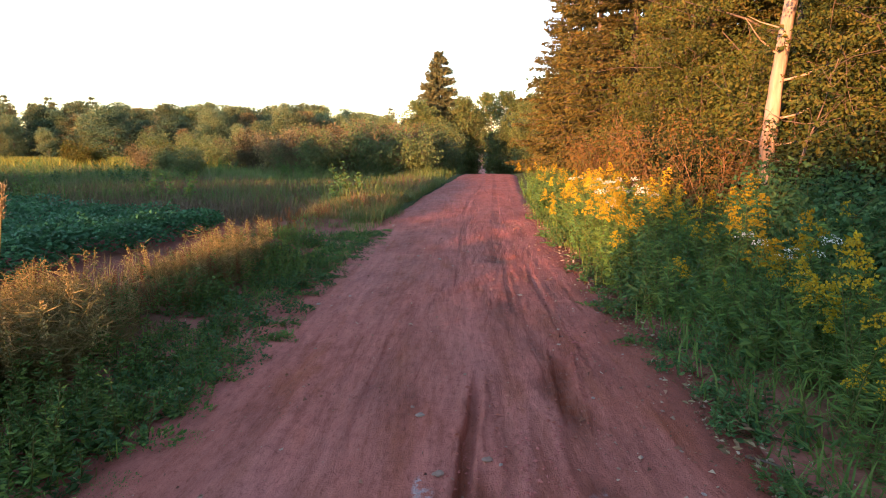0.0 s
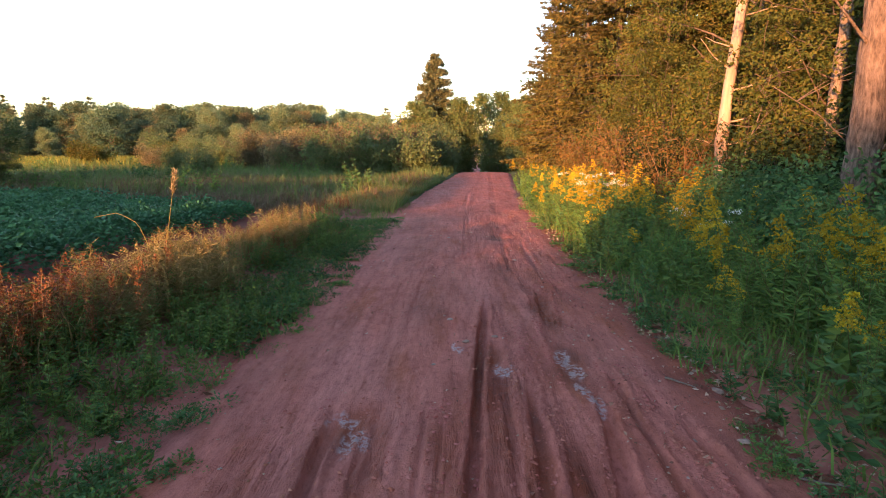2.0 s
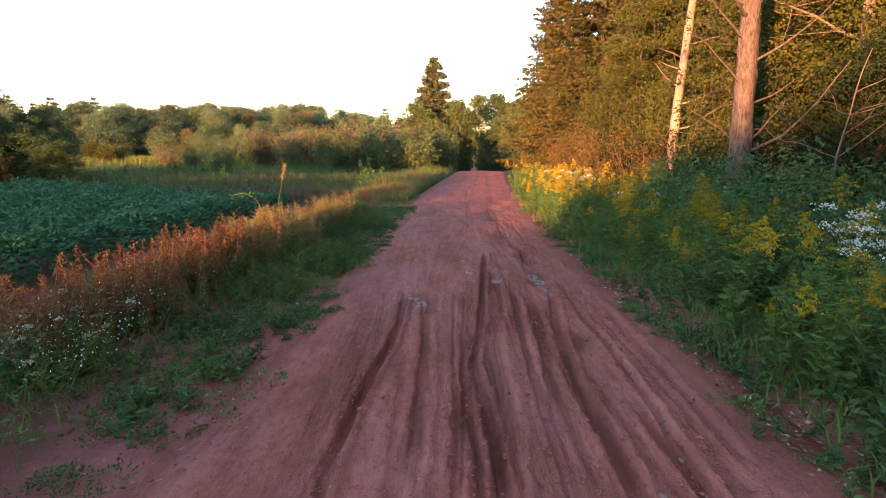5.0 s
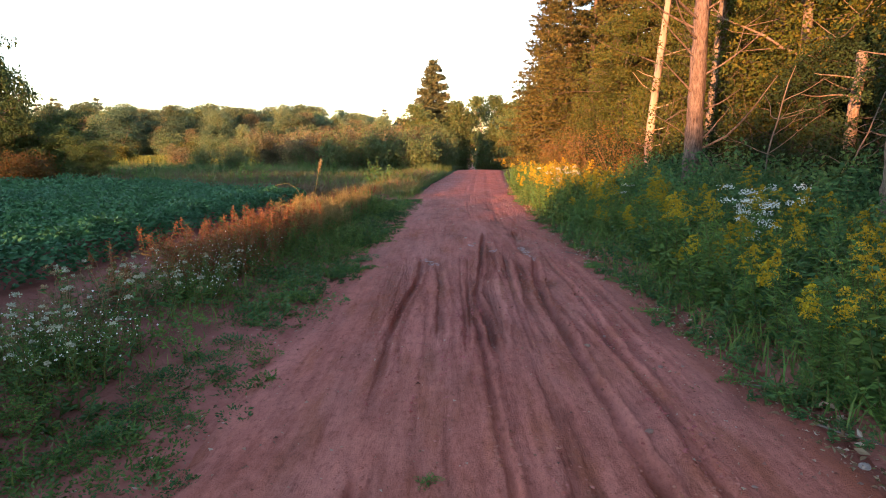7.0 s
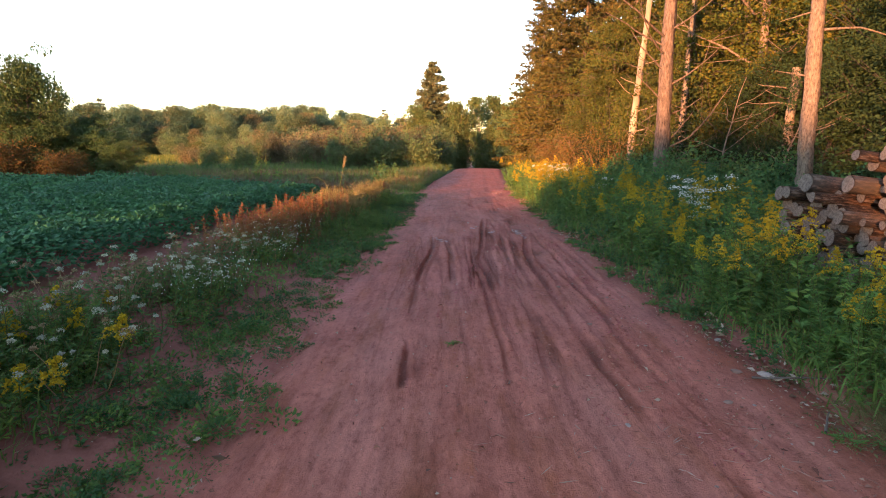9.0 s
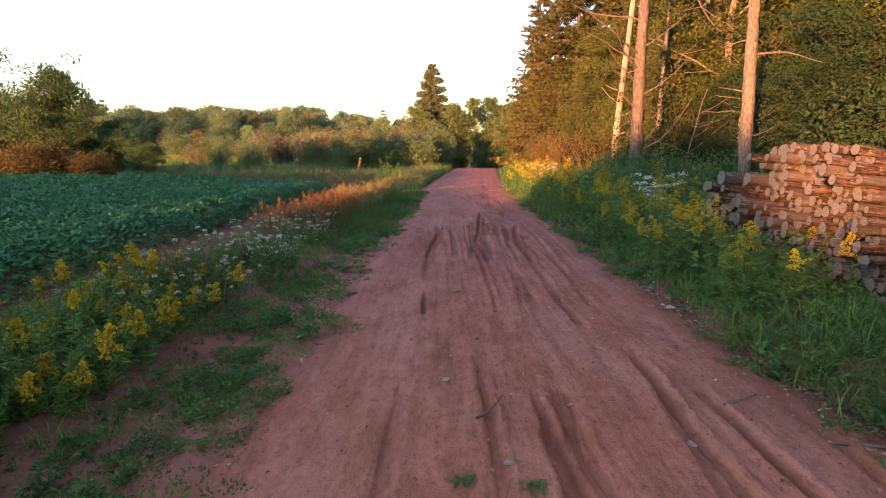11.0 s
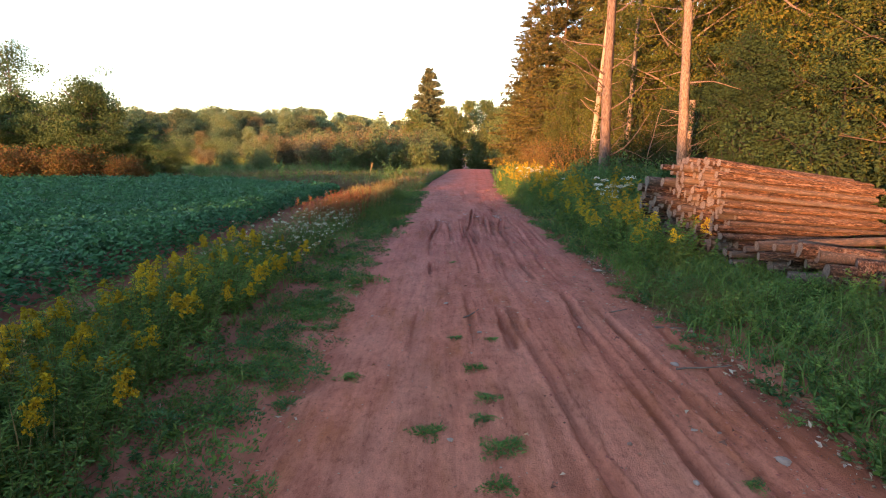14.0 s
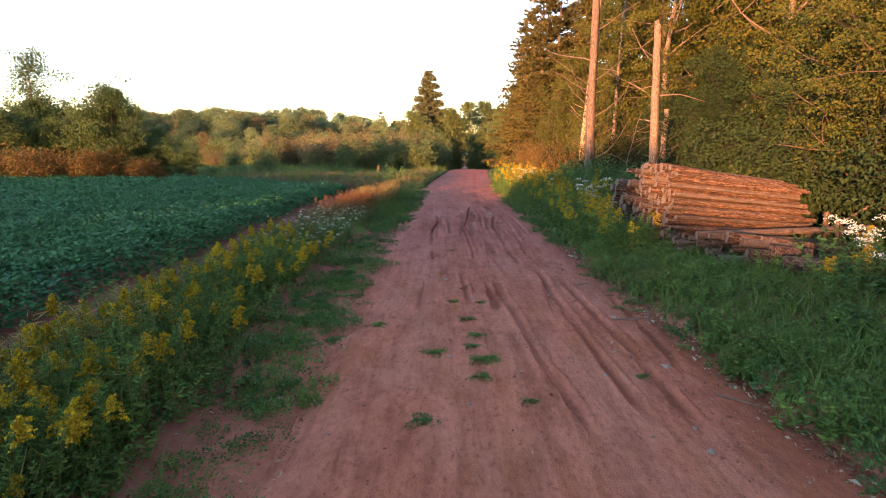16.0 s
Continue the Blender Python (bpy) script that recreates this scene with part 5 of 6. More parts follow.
def herb(name, stems, height, spread, leaf_n, leaf_l, leaf_w, bloom, leaf=LEAF_WEED, stalk=STALK, bloom_mat=GOLD, label="", category="plant", group=""):
    """A clump of upright leafy stems that bear bloom heads of the given kind."""
    wood, lp, la, lf, bp, ba, bs = [], [], [], [], [], [], []
    for k in range(stems):
        a, r = rng.uniform(0, 2 * math.pi), spread * math.sqrt(rng.random())
        b = np.array([r * math.cos(a), r * math.sin(a), -0.04])
        h = height * rng.uniform(0.55, 1.1)
        p = wander(b, (0.32 * math.cos(a) * r / spread, 0.32 * math.sin(a) * r / spread, 1), h, 5, 0.10)
        wood.append(tube(p, np.linspace(0.0038, 0.0018, 6), 4))
        f = rng.uniform(0.05, 0.97, leaf_n)
        lf.append(f)
        q = np.stack([np.interp(f * 5, np.arange(6), p[:, c]) for c in range(3)], 1) + rng.normal(0, 0.010, (leaf_n, 3)) * (height > 0.3)
        ang = rng.uniform(0, 2 * np.pi, leaf_n)
        lp.append(q)
        la.append(np.stack([np.cos(ang), np.sin(ang), rng.uniform(-0.4, 0.9, leaf_n)], 1))
        tip = p[-1]
        if bloom == "plume" and h > 0.80 * height and rng.random() < (0.58 if height > 0.7 else 0.32):
            # a nodding plume: arching sprays along the top of the stem, set with small florets
            lean_to, big = rng.uniform(0, 2 * math.pi), rng.uniform(0.85, 1.4) * (1.0 if height > 0.7 else 0.56)
            nod = np.array([math.cos(lean_to), math.sin(lean_to), 0.0])
            for spray in range(15):
                g = spray / 14
                base = tip + np.array([0, 0, -0.20 * big * (1 - g)]) + nod * 0.07 * big * g ** 2
                u = lean_to + rng.normal(0, 0.9)
                reach = big * (0.13 * (1 - g) ** 0.7 + 0.035) * rng.uniform(0.7, 1.15)
                m = 24
                q = rng.uniform(0.15, 1, m)[:, None]
                bp.append(base + np.array([math.cos(u), math.sin(u), 0.55]) * reach * q + np.array([0, 0, -0.55 * reach]) * q ** 2 + rng.normal(0, 0.005, (m, 3)))
                ba.append(rng.normal(0, 0.8, (m, 3)) + [0, 0, 0.8])
                bs.append(np.full(m, 0.015))
        elif bloom == "corymb":
            m = 54
            rr, u = 0.085 * np.sqrt(rng.random(m)), rng.uniform(0, 2 * np.pi, m)
            bp.append(tip + np.stack([rr * np.cos(u), rr * np.sin(u), 0.02 - 4 * rr ** 2 + rng.normal(0, 0.012, m)], 1))
            ba.append(rng.normal(0, 0.9, (m, 3)) + [0, 0, 0.4])
            bs.append(np.full(m, 0.017))
        elif bloom == "umbel":
            m = 44
            rr, u = 0.030 * rng.uniform(0.5, 1.15) * np.sqrt(rng.random(m)), rng.uniform(0, 2 * np.pi, m)
            bp.append(tip + np.stack([rr * np.cos(u), rr * np.sin(u), 0.02 - 14 * rr ** 2 + rng.normal(0, 0.004, m)], 1))
            ba.append(rng.normal(0, 0.9, (m, 3)) + [0, 0, 0.4])
            bs.append(np.full(m, 0.012))
        elif bloom == "daisies":
            m = 15 if height > 0.7 else 5
            bp.append(tip + rng.normal(0, 1, (m, 3)) * [0.10, 0.10, 0.06] - [0, 0, 0.05])
            ba.append(rng.normal(0, 0.6, (m, 3)) + [0, 0, 0.6])
            bs.append(np.full(m, 0.018 if height > 0.7 else 0.013))
        elif bloom == "spike":
            m = 80
            g = rng.random(m)[:, None]
            bp.append(tip - np.array([0, 0, 0.30]) * g + rng.normal(0, 0.012, (m, 3)))
            ba.append(rng.normal(0, 0.5, (m, 3)) + [0, 0, 0.8])
            bs.append(np.full(m, 0.015))
    root = new(name, mesh_of(name + "_stems", *rooted(wood, 4), stalk, smooth=True))
    tagged(root, label, category, group)
    n = len(np.concatenate(lp))
    s = leaf_l * rng.uniform(0.75, 1.25, n) * (1.15 - 0.6 * np.concatenate(lf))
    child("leaves", mesh_of(name + "_leaves", *leaves(np.concatenate(lp), np.concatenate(la), s, s * leaf_w), leaf), root, kind="stuff")
    if bp:
        sz = np.concatenate(bs) * rng.uniform(0.7, 1.3, len(np.concatenate(bs)))
        child("bloom", mesh_of(name + "_bloom", *leaves(np.concatenate(bp), np.concatenate(ba), sz, sz * 0.9), bloom_mat), root, kind="stuff")
    return root


def sow(kinds, spots, lo=0.8, hi=1.2):
    """Sets copies of the kinds of plant on the spots; the first of each kind is the original."""
    left = list(kinds)
    for x, y in spots:
        s = rng.uniform(lo, hi)
        if left:
            put(left.pop(0), x, y, None, s)
        else:
            again(kinds[rng.integers(0, len(kinds))], x, y, None, s)


def spots(n, d0, d1, y0, y1):
    y = rng.uniform(y0, y1, n)
    d = rng.uniform(d0, d1, n)
    return [(float(a + road_middle(b)), float(b)) for a, b in zip(d, y)]


def edge(y):
    """How far from the road's middle the growth on the field side begins."""
    return -1.72 + 0.30 * float(smooth(y, -1.0, 1.5)) - 0.25 * float(smooth(y, 9, 16))


def verge_plants():
    lab = "goldenrod clump with yellow plumes and narrow green leaves"
    gold = [herb("goldenrod", 10, 1.0, 0.30, 70, 0.100, 0.16, "plume", leaf=LEAF_HERB, label=lab, group="goldenrod along the road") for _ in range(3)]
    sow(gold, spots(70, 2.5, 3.7, -3.2, 14) + spots(42, 1.95, 2.6, -3.0, 12) + spots(24, 2.2, 3.4, 14, 30) + spots(16, 3.1, 5.0, -13, -8), 0.55, 1.1)
    for x, y in spots(15, 1.95, 2.7, -4.9, -2.4):
        again(gold[rng.integers(0, 3)], x, y, None, rng.uniform(0.6, 0.95))
    low = [herb("low_goldenrod", 16, 0.52, 0.30, 96, 0.062, 0.18, "plume", leaf=LEAF_HERB, label="low goldenrod clump on the field margin", group="goldenrod on the field side") for _ in range(2)]
    sow(low, spots(105, -3.55, -2.85, -13.0, -4.3), 0.7, 1.2)
    green = [herb("leafy_weed", 9, 0.70, 0.30, 34, 0.095, 0.46, "", leaf=leaf, label="broad-leaved green weed clump on the verge", group="leafy weeds") for leaf in (LEAF_WEED, LEAF_HERB)]
    sow(green, spots(90, 1.95, 2.8, -2.8, 24) + spots(120, 2.6, 4.0, -2.8, 24) + spots(36, 3.6, 5.2, -2, 16) + spots(40, 2.9, 5.5, -14, -6.5) + spots(14, 1.9, 2.8, -5.0, -2.5), 0.55, 1.15)
    small = [herb("small_weed", 12, 0.20, 0.22, 16, 0.050, 0.46, "", leaf=LEAF_WEED, label="low green weed at the road's edge", group="low weeds") for _ in range(2)]
    sow(small, spots(80, 1.55, 2.1, -4, 14) + spots(26, -2.75, -2.0, -14, -1) + spots(60, -2.6, -1.6, -1, 9) + spots(85, 1.65, 3.4, -13.5, -3), 0.6, 1.4)
    lush = [herb("creeping_weed", 14, 0.26, 0.26, 22, 0.055, 0.50, "", leaf=LEAF_HERB, label="spreading bright green weed in the roadside grass", group="roadside weeds")]
    sow(lush, spots(110, 1.7, 3.3, -13.5, -3.2), 0.6, 1.3)
    aster = [herb("white_aster", 9, 0.86, 0.24, 30, 0.09, 0.3, "corymb", bloom_mat=WHITE, label="white-flowered aster clump in the verge", group="white asters")]
    sow(aster, spots(5, 2.6, 3.6, 3.0, 14) + spots(2, 3.2, 4.6, -12, -9) + [(2.75, -0.2), (2.95, -0.4), (3.1, -0.05), (3.9, -8.0), (4.3, -8.4), (4.6, -7.8), (4.2, -7.4)], 0.85, 1.15)
    under = [herb("bushy_weed", 13, 0.36, 0.28, 36, 0.055, 0.34, "", leaf=LEAF_HERB, label="bushy dark green weed on the field margin", group="bushy weeds") for _ in range(2)]
    sow(under, spots(100, -3.4, -2.75, -13, -4) + spots(66, -3.3, -2.6, -4.5, 9) + spots(46, -2.6, -1.9, 0.5, 9) + spots(34, -3.0, -2.5, -12.8, -9) + spots(14, -4.4, -3.5, -13, 4), 0.5, 1.15)
    chamo = [herb("white_daisy_weed", 14, 0.45, 0.24, 40, 0.05, 0.2, "daisies", bloom_mat=WHITE, leaf=LEAF_HERB, label="bushy weed with small white flowers", group="white-flowered weeds")]
    sow(chamo, spots(8, -3.1, -2.6, -1.6, 0.8) + spots(5, -2.95, -2.5, -4.4, -2.6), 0.8, 1.1)
    lace = [herb("wild_carrot", 5, 0.60, 0.26, 14, 0.07, 0.3, "umbel", bloom_mat=PALE_HEAD, label="wild carrot with pale flower heads", group="wild carrots"),
            herb("seeding_carrot", 5, 0.56, 0.26, 12, 0.07, 0.3, "umbel", bloom_mat=SEEDHEAD, stalk=STALK_BROWN, label="wild carrot with brown seed heads", group="wild carrots")]
    sow(lace, spots(58, -3.55, -2.6, -5.8, -0.6), 0.7, 1.2)
    dock = [herb("red_dock", 8, 0.60, 0.20, 20, 0.08, 0.25, "spike", leaf=LEAF_RUST, stalk=STALK_BROWN, bloom_mat=RED_SEED, label="red-brown dock stalks gone to seed", group="docks")]
    sow(dock, spots(46, -3.4, -2.65, -1.6, 3.0), 0.8, 1.12)
    for x, y in spots(36, -3.3, -2.4, 3.8, 8) + spots(18, -4.2, -2.6, 7, 13):
        again(dock[0], x, y, None, rng.uniform(0.42, 0.64))
    brown = [herb("brown_weed", 14, 0.42, 0.25, 22, 0.07, 0.15, "", leaf=GRASS_BROWN, stalk=STALK_BROWN, label="withered brown weed on the field margin", group="withered weeds")]
    sow(brown, spots(24, -3.6, -3.0, -5, -1) + spots(14, -4.3, -3.5, -13, 6), 0.45, 1.2)
    for x, y in spots(44, -3.9, -2.3, 5.0, 12):
        again(brown[0], x, y, None, rng.uniform(0.35, 0.65))
    for k in range(90):
        y = rng.uniform(15, 40)
        x = -rng.uniform(3.5, 30) * (0.5 + y / 60)
        again((green + brown + brown)[rng.integers(0, 4)], x, y, None, rng.uniform(0.9, 1.7), label="rank weed clump standing in the meadow")
    straw = [herb("dry_grass_clump", 20, 0.66, 0.20, 34, 0.22, 0.040, "spike", leaf=STRAW, stalk=STRAW, bloom_mat=STRAW, label="tussock of dry golden grass with seed heads", group="dry grass tussocks")]
    sow(straw, spots(17, -3.05, -2.55, 2.2, 4.0) + spots(8, -3.1, -2.5, 4, 7) + spots(8, -3.9, -3.3, -11.5, -8.5), 0.7, 1.05)
    for x, y in spots(26, -3.0, -1.95, 12.5, 22):
        again(straw[0], x, y, None, rng.uniform(0.38, 0.58))


verge_plants()


def tall_stems():
    """Two long grass stems that rise out of the golden tussock, one of them bent over."""
    for pts, head in (([(-2.85, 3.2, 0.0), (-2.80, 3.2, 0.5), (-2.70, 3.18, 0.95), (-2.63, 3.15, 1.22)], 0.28), ([(-2.95, 3.3, 0.0), (-2.98, 3.3, 0.45), (-3.08, 3.28, 0.74), (-3.24, 3.25, 0.84), (-3.44, 3.22, 0.80)], 0.0)):
        p = np.array(pts)
        t = np.linspace(0, len(p) - 1, 14)
        line = np.stack([np.interp(t, np.arange(len(p)), p[:, k]) for k in range(3)], 1)
        line[:, 2] += float(land(-2.85, 3.2))
        root = tagged(new("grass_stem", mesh_of("grass_stem", *tube(line, np.linspace(0.0042, 0.0025, 14), 5), STRAW, smooth=True)), "long dry grass stem rising from the golden tussock", "grass stem", "tall grass stems")
        if head:
            m = 130
            g = rng.random(m)[:, None]
            pos = line[-1] + (line[-3] - line[-1]) * g * 1.6 + rng.normal(0, 0.010, (m, 3))
            child("seed_head", mesh_of("seed_head", *leaves(pos, rng.normal(0, 0.4, (m, 3)) + [0.1, 0, 0.9], 0.035, 0.01), SEEDHEAD), root, "brown feathery seed head", "stuff")


tall_stems()


def fallen_branch():
    """A bare branch leaning against the back of the pile."""
    p = wander((5.35, -4.95, 0.42), (0.75, -0.15, 0.62), 1.5, 7, 0.06)
    root = tagged(new("fallen_branch", mesh_of("fallen_branch", *tube(p, np.linspace(0.028, 0.010, 8), 7), BRANCH_GREY, smooth=True)), "bare grey branch leaning behind the log pile", "branch")
    for k in (3, 4, 5, 6):
        q = wander(p[k], (rng.uniform(-0.4, 0.8), rng.uniform(-0.6, 0.6), rng.uniform(0, 0.5)), rng.uniform(0.3, 0.7), 4, 0.12)
        child("twig", mesh_of("twig", *tube(q, np.linspace(0.010, 0.003, 5), 5), BRANCH_GREY, smooth=True), root)


fallen_branch()


def stones():
    kinds = []
    for k in range(5):
        bm = bmesh.new()
        bmesh.ops.create_icosphere(bm, subdivisions=2, radius=1)
        for v in bm.verts:
            n = noise.noise(v.co * 1.3 + Vector((k * 7.1, 0, 0)))
            v.co *= 1 + 0.45 * n
            v.co.z *= 0.5
            v.co.x *= 1.25
        me = bpy.data.meshes.new("stone")
        bm.to_mesh(me)
        bm.free()
        me.materials.append(STONE)
        kinds.append(me)
    def stone(x, y, s):
        ob = tagged(new("stone", kinds[rng.integers(0, 5)]), "small pale stone lying on the red dirt", "stone", "loose stones on the road")
        s = s * 0.8
        ob.matrix_basis = pose(x, y, float(road_z(x, y)) + 0.25 * s, 0, 0, rng.uniform(0, 360)) @ Matrix.Diagonal((s, s, s, 1))
    for x, y, s in ((0.27, -9.2, 0.02), (1.05, -9.36, 0.04), (1.03, -8.0, 0.035), (0.81, -10.4, 0.025), (0.77, -10.7, 0.03), (1.42, -4.55, 0.05), (1.25, -4.5, 0.035), (1.5, 1.6, 0.04), (1.64, 0.2, 0.04), (1.47, -3.8, 0.035), (1.55, 2.1, 0.03), (1.3, 0.9, 0.03), (1.5, 0.8, 0.03)):
        stone(x, y, s)
    for k in range(170):
        y = rng.uniform(-13.5, 9)
        d = rng.uniform(0.9, 1.8) if k % 3 else rng.uniform(-1.6, 1.2)
        stone(float(d + road_middle(y)), y, rng.uniform(0.006, 0.015) if k % 6 else rng.uniform(0.015, 0.028))


def sticks():
    """Twigs and chips of wood dropped on the road."""
    n = 0
    for x, y, a, l in ((-0.57, -6.8, 45, 0.32), (1.0, -8.1, 8, 0.45), (1.25, -7.0, -20, 0.6), (1.5, -6.3, -5, 0.7), (1.3, -4.6, -8, 0.5), (1.2, 1.7, -25, 0.2), (1.4, 0.6, -30, 0.25), (1.35, -2.9, -15, 0.35), (1.2, -9.9, -40, 0.3),
                       (1.7, -5.6, 10, 0.5), (0.9, -6.6, 30, 0.3), (1.5, -3.4, -60, 0.35), (2.2, -5.9, 15, 0.9), (2.5, -5.4, -8, 0.8), (2.3, -5.0, 40, 0.7), (1.45, 2.6, -35, 0.2), (1.5, -1.2, 20, 0.25), (1.3, -5.3, 60, 0.25)):
        p = wander((0, 0, 0), (1, 0, 0), l, 5, 0.10)
        p[:, 2] *= 0.3
        ob = tagged(new("stick", mesh_of("stick", *tube(p, np.linspace(0.008, 0.004, 6), 6), BRANCH_GREY, smooth=True)), "dry broken twig lying at the roadside", "stick", "fallen twigs")
        ob.matrix_basis = pose(x, y, float(road_z(x, y)) + 0.008, 0, 0, a)
    # crumbs of earth, chips and straw that nobody could count
    m = 9000
    y = rng.uniform(-13.5, 12, m)
    d = np.where(rng.random(m) < 0.55, rng.uniform(0.8, 1.95, m), rng.uniform(-1.8, 1.8, m))
    x = d + road_middle(y)
    pos = np.stack([x, y, road_z(x, y) + 0.003], 1)
    s = rng.gamma(2.0, 0.0036, m) + 0.004
    a = rng.normal(0, 1, (m, 3)) * [1, 1, 0.25]
    tagged(new("road_crumbs", mesh_of("road_crumbs", *leaves(pos, a, s * 1.6, s, 0.5), CRUMB)), "crumbs of earth, bark chips and dry leaves on the road", "litter", kind="stuff")
    m = 9000
    y = rng.uniform(-14, 16, m)
    d = 1.45 + np.abs(rng.normal(0, 0.38, m))
    x = d + road_middle(y)
    pos = np.stack([x, y, np.maximum(road_z(x, y), land(x, y)) + 0.004], 1)
    s = rng.gamma(2.5, 0.005, m) + 0.006
    tagged(new("leaf_litter", mesh_of("leaf_litter", *leaves(pos, rng.normal(0, 1, (m, 3)) * [1, 1, 0.3], s * 1.8, s * 0.8, 0.3), LITTER)), "dead leaves, bark and straw along the edge of the road", "litter", kind="stuff")
    m = 6000
    y = rng.uniform(-14, 10, m)
    x = -1.6 - np.abs(rng.normal(0, 0.65, m)) + road_middle(y)
    pos = np.stack([x, y, np.maximum(road_z(x, y), land(x, y)) + 0.004], 1)
    s = rng.gamma(2.0, 0.0045, m) + 0.004
    tagged(new("margin_litter", mesh_of("margin_litter", *leaves(pos, rng.normal(0, 1, (m, 3)) * [1, 1, 0.3], s * 1.8, s * 0.7, 0.3), LITTER)), "dead stems, crumbs and withered leaves on the field margin", "litter", kind="stuff")
    m = 500
    x, y = rng.normal(0.9, 0.75, m), rng.normal(-5.6, 0.7, m)
    pos = np.stack([x, y, road_z(x, y) + 0.006], 1)
    tagged(new("straw_litter", mesh_of("straw_litter", *leaves(pos, rng.normal(0, 1, (m, 3)) * [1, 1, 0.1], rng.uniform(0.03, 0.12, m), 0.005, 0.2), CRUMB)), "scattered straw and bark strips across the road", "litter", kind="stuff")


def road_weeds():
    """Flat green weeds that grow in the road and creep in from its edge."""
    kinds = []
    for k in range(4):
        n = 270
        a, r = rng.uniform(0, 2 * np.pi, n), 0.15 * np.sqrt(rng.random(n))
        r = r * (1 + 0.5 * np.sin(3 * a + k))
        pos = np.stack([r * np.cos(a), r * np.sin(a), rng.uniform(0.0, 0.035, n) * (1.2 - r / 0.2)], 1)
        al = np.stack([np.cos(a), np.sin(a), rng.uniform(0.1, 0.9, n)], 1) + rng.normal(0, 0.4, (n, 3))
        s = rng.uniform(0.018, 0.040, n)
        kinds.append(mesh_of("road_weed", *leaves(pos, al, s, s * 0.5, 0.2), LEAF_HERB if k else LEAF_WEED))

    for k in range(2):
        n = 240
        a, r = rng.uniform(0, 2 * np.pi, n), 0.17 * np.sqrt(rng.random(n))
        pos = np.stack([r * np.cos(a), r * np.sin(a), rng.uniform(0.0, 0.06, n) * (1.2 - r / 0.2)], 1)
        s = rng.uniform(0.009, 0.021, n)
        kinds.append(mesh_of("road_weed", *leaves(pos, np.stack([np.cos(a), np.sin(a), rng.uniform(0.0, 1.0, n)], 1) + rng.normal(0, 0.5, (n, 3)), s, s * 0.5, 0.2), LEAF_WEED if k else LEAF_HERB))

    for k in range(3):
        n, hubs = 520, rng.uniform(-0.34, 0.34, (7, 2)) * [0.7, 1.0]
        h = hubs[rng.integers(0, 7, n)]
        a, r = rng.uniform(0, 2 * np.pi, n), 0.10 * np.sqrt(rng.random(n))
        pos = np.stack([h[:, 0] + r * np.cos(a), h[:, 1] + r * np.sin(a), rng.uniform(0.0, 0.07, n) * (1.2 - r / 0.12)], 1)
        s = rng.uniform(0.014, 0.032, n)
        kinds.append(mesh_of("weed_patch", *leaves(pos, np.stack([np.cos(a), np.sin(a), rng.uniform(0.1, 1.0, n)], 1) + rng.normal(0, 0.4, (n, 3)), s, s * 0.5, 0.2), LEAF_HERB if k else LEAF_WEED))

    def weed_patch(x, y, s):
        ob = tagged(new("weed_patch", kinds[rng.integers(6, 9)]), "loose patch of low green weeds on the bare margin", "weed", "weed patches on the margin", "stuff")
        ob.matrix_basis = pose(x, y, float(np.maximum(road_z(x, y), land(x, y))) + 0.002, 0, 0, rng.uniform(0, 360)) @ Matrix.Diagonal((s, s, s, 1))

    def weed(x, y, s, up=0.0, dense=False):
        ob = tagged(new("road_weed", kinds[rng.integers(4, 6) if up or dense else rng.integers(0, 4)]), "flat rosette of green weed growing in the road", "weed", "weeds in the road", "stuff")
        ob.matrix_basis = pose(x, y, (float(land(x, y)) if up else float(road_z(x, y))) + 0.002, 0, 0, rng.uniform(0, 360)) @ Matrix.Diagonal((s, s, s * (2.0 if up else 0.8), 1))
    for x, y, s in ((-0.89, -9.06, 0.8), (-0.5, -8.62, 0.7), (-0.49, -9.26, 0.9), (-0.40, -9.2, 0.6), (-0.55, -8.08, 0.7), (-0.96, -10.3, 0.8), (-0.36, -7.44, 0.5), (-0.21, -10.05, 0.5), (-0.55, -8.9, 0.6), (-0.52, -9.6, 0.7), (-0.68, -7.4, 0.5), (-1.49, -8.21, 0.7), (0.75, -9.6, 0.5), (1.2, -7.6, 0.6), (-0.62, -4.0, 0.4)):
        weed(x, y, s * 0.75)
        weed(x + 0.03, y + 0.02, s * 0.6)
    for k in range(150):
        yc = rng.uniform(-13.5, 10)
        dc = edge(yc) - abs(rng.normal(0, 0.42))
        weed_patch(float(dc - 0.15 + road_middle(yc)), yc, rng.uniform(0.6, 1.3))
        for _ in range(rng.integers(1, 4)):
            y = yc + rng.normal(0, 0.38)
            d = min(edge(y) + 0.12, dc + rng.normal(0, 0.14))
            weed(float(d + road_middle(y)), y, rng.uniform(0.22, 0.85), 0.0, rng.random() < 0.4)
    for k in range(46):
        y = rng.uniform(-11, -3.5)
        weed_patch(float(rng.uniform(-2.6, -1.85) + road_middle(y)), y, rng.uniform(0.6, 1.2))
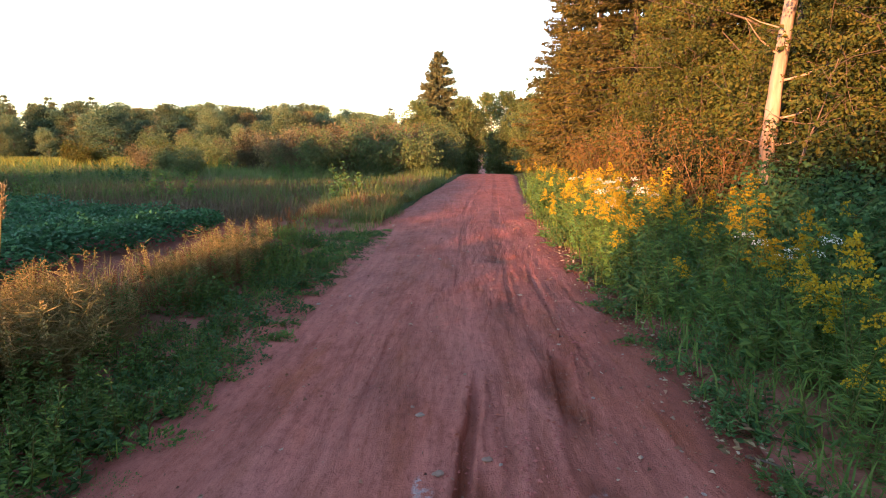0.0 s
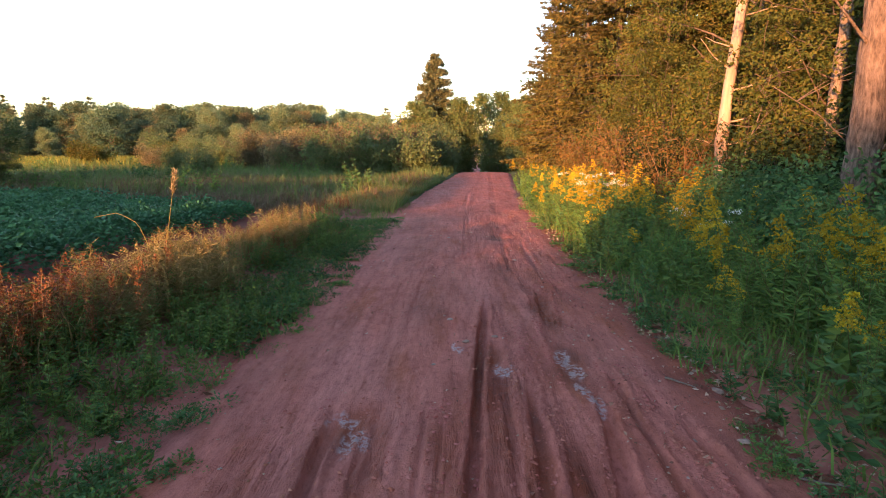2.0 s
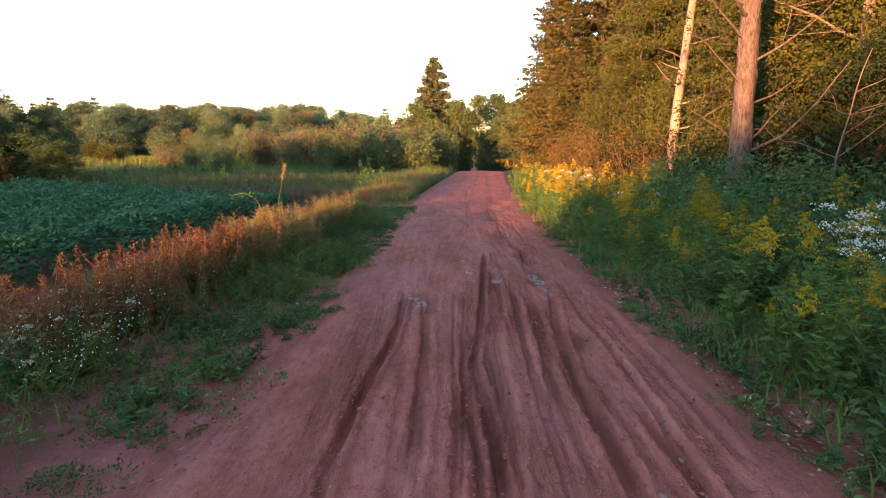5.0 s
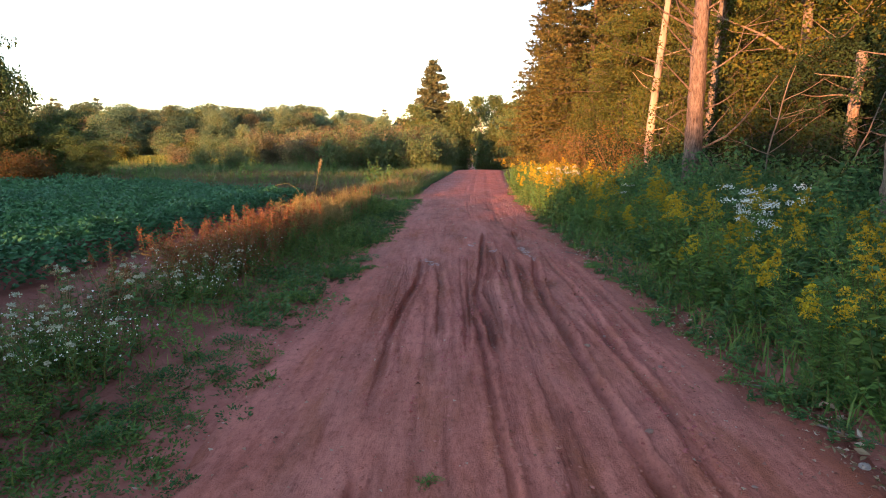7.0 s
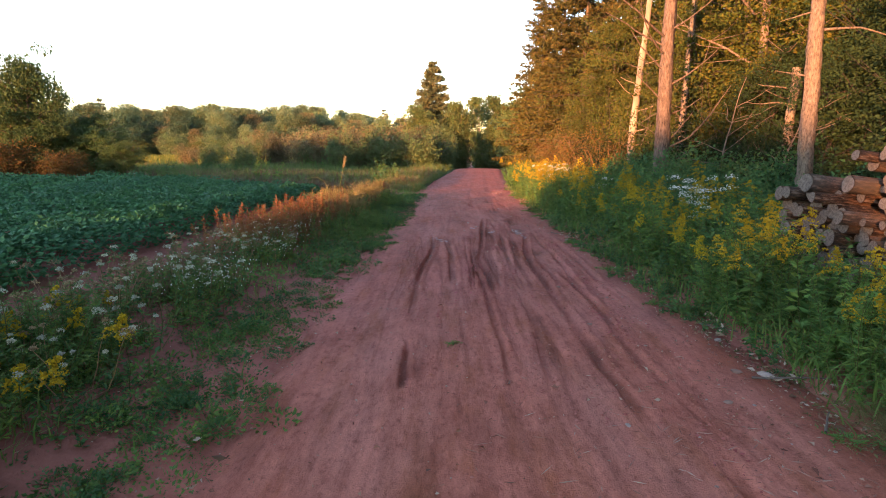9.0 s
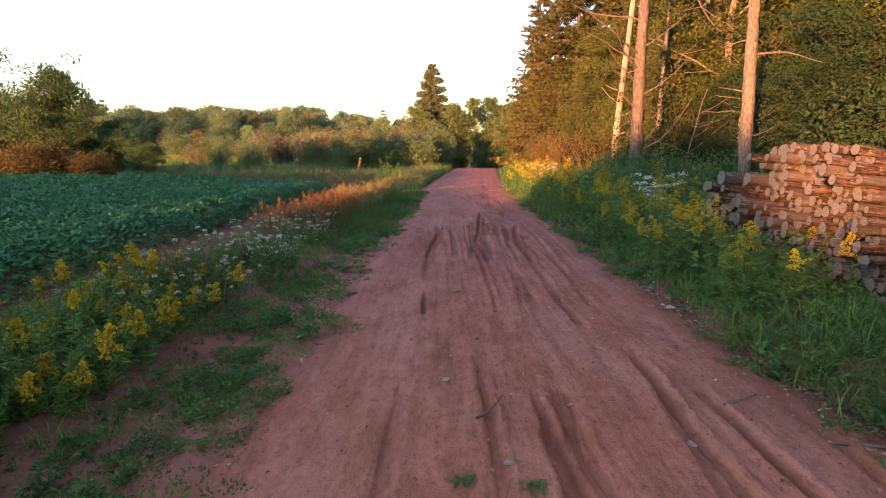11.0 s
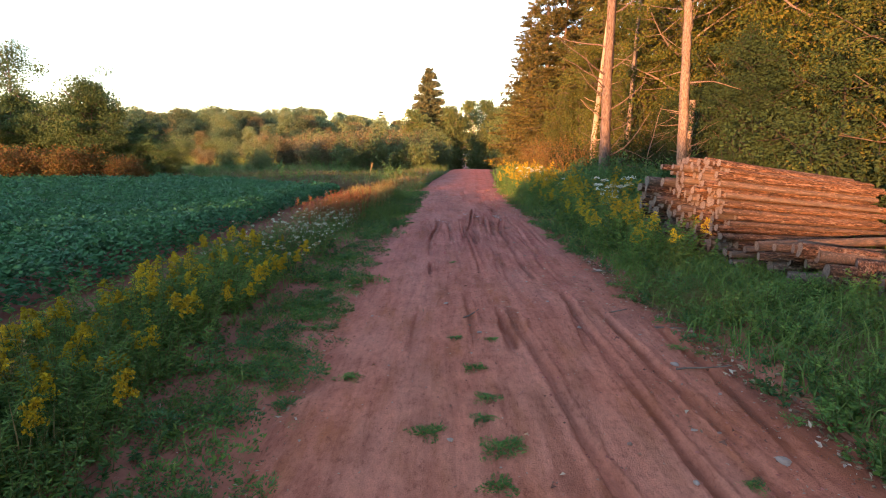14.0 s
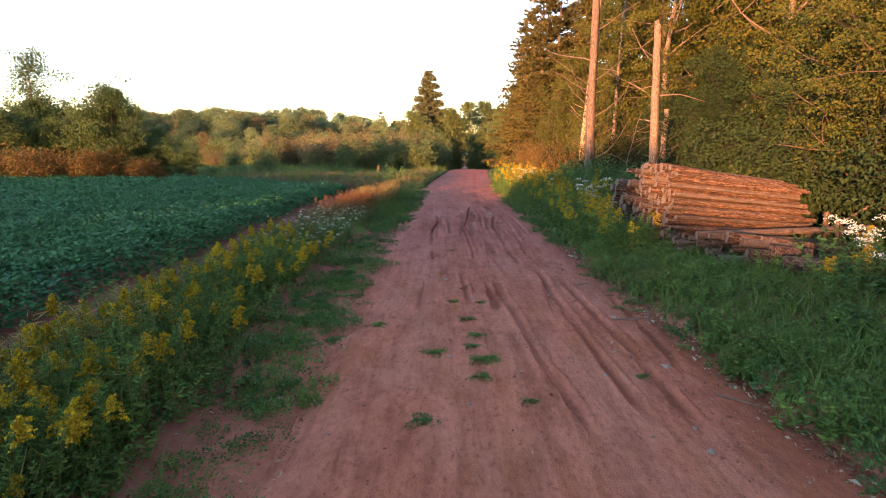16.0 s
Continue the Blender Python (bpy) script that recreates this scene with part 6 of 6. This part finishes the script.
    for k in range(150):
        y = rng.uniform(-13.5, -3.2)
        weed(float(rng.uniform(1.85, 3.4) + road_middle(y)), y, rng.uniform(0.8, 1.7), 1.0)
    for k in range(70):
        y = rng.uniform(-13.5, 12)
        weed(float(1.42 + abs(rng.normal(0, 0.25)) + road_middle(y)), y, rng.uniform(0.4, 1.0))


def earth_clods():
    """Lumps of red earth thrown up beside the wheel ruts."""
    pos, size = [], []
    for ys, xs, w, deep, wet, tread in RUTS:
        if ys[-1] > 20 or deep < 0.008:
            continue
        n = int(80 * (ys[-1] - ys[0]) * (1.0 if ys[-1] > -4 else 0.4))
        y = rng.uniform(ys[0], ys[-1], n)
        x = np.interp(y, ys, xs) + rng.choice([-1, 1], n) * (w + np.abs(rng.normal(0, 0.035, n)))
        pos.append(np.stack([x, y], 1))
        size.append(np.minimum(rng.gamma(1.6, 0.0026, n) + 0.002, 0.013))
    pos, size = np.concatenate(pos), np.concatenate(size)
    base = np.array([(1, 0, 0), (-1, 0, 0), (0, 1, 0), (0, -1, 0), (0, 0, 0.5), (0, 0, -0.5)], float)
    tri = np.array([(0, 2, 4), (2, 1, 4), (1, 3, 4), (3, 0, 4), (2, 0, 5), (1, 2, 5), (3, 1, 5), (0, 3, 5)])
    n = len(pos)
    a = rng.uniform(0, 2 * np.pi, n)
    sh = base[None] * (1 + 0.35 * rng.normal(size=(n, 6, 1))) * size[:, None, None]
    v = np.stack([sh[..., 0] * np.cos(a)[:, None] - sh[..., 1] * np.sin(a)[:, None], sh[..., 0] * np.sin(a)[:, None] + sh[..., 1] * np.cos(a)[:, None], sh[..., 2]], -1)
    v = v + np.stack([pos[:, 0], pos[:, 1], road_z(pos[:, 0], pos[:, 1]) + 0.3 * size], 1)[:, None]
    f = (6 * np.arange(n)[:, None, None] + tri[None]).reshape(-1, 3)
    tagged(new("earth_clods", mesh_of("earth_clods", v.reshape(-1, 3), f, CLOD)), "crumbled lumps of damp red earth along the wheel ruts", "earth", kind="stuff")


earth_clods()
stones()
sticks()
road_weeds()
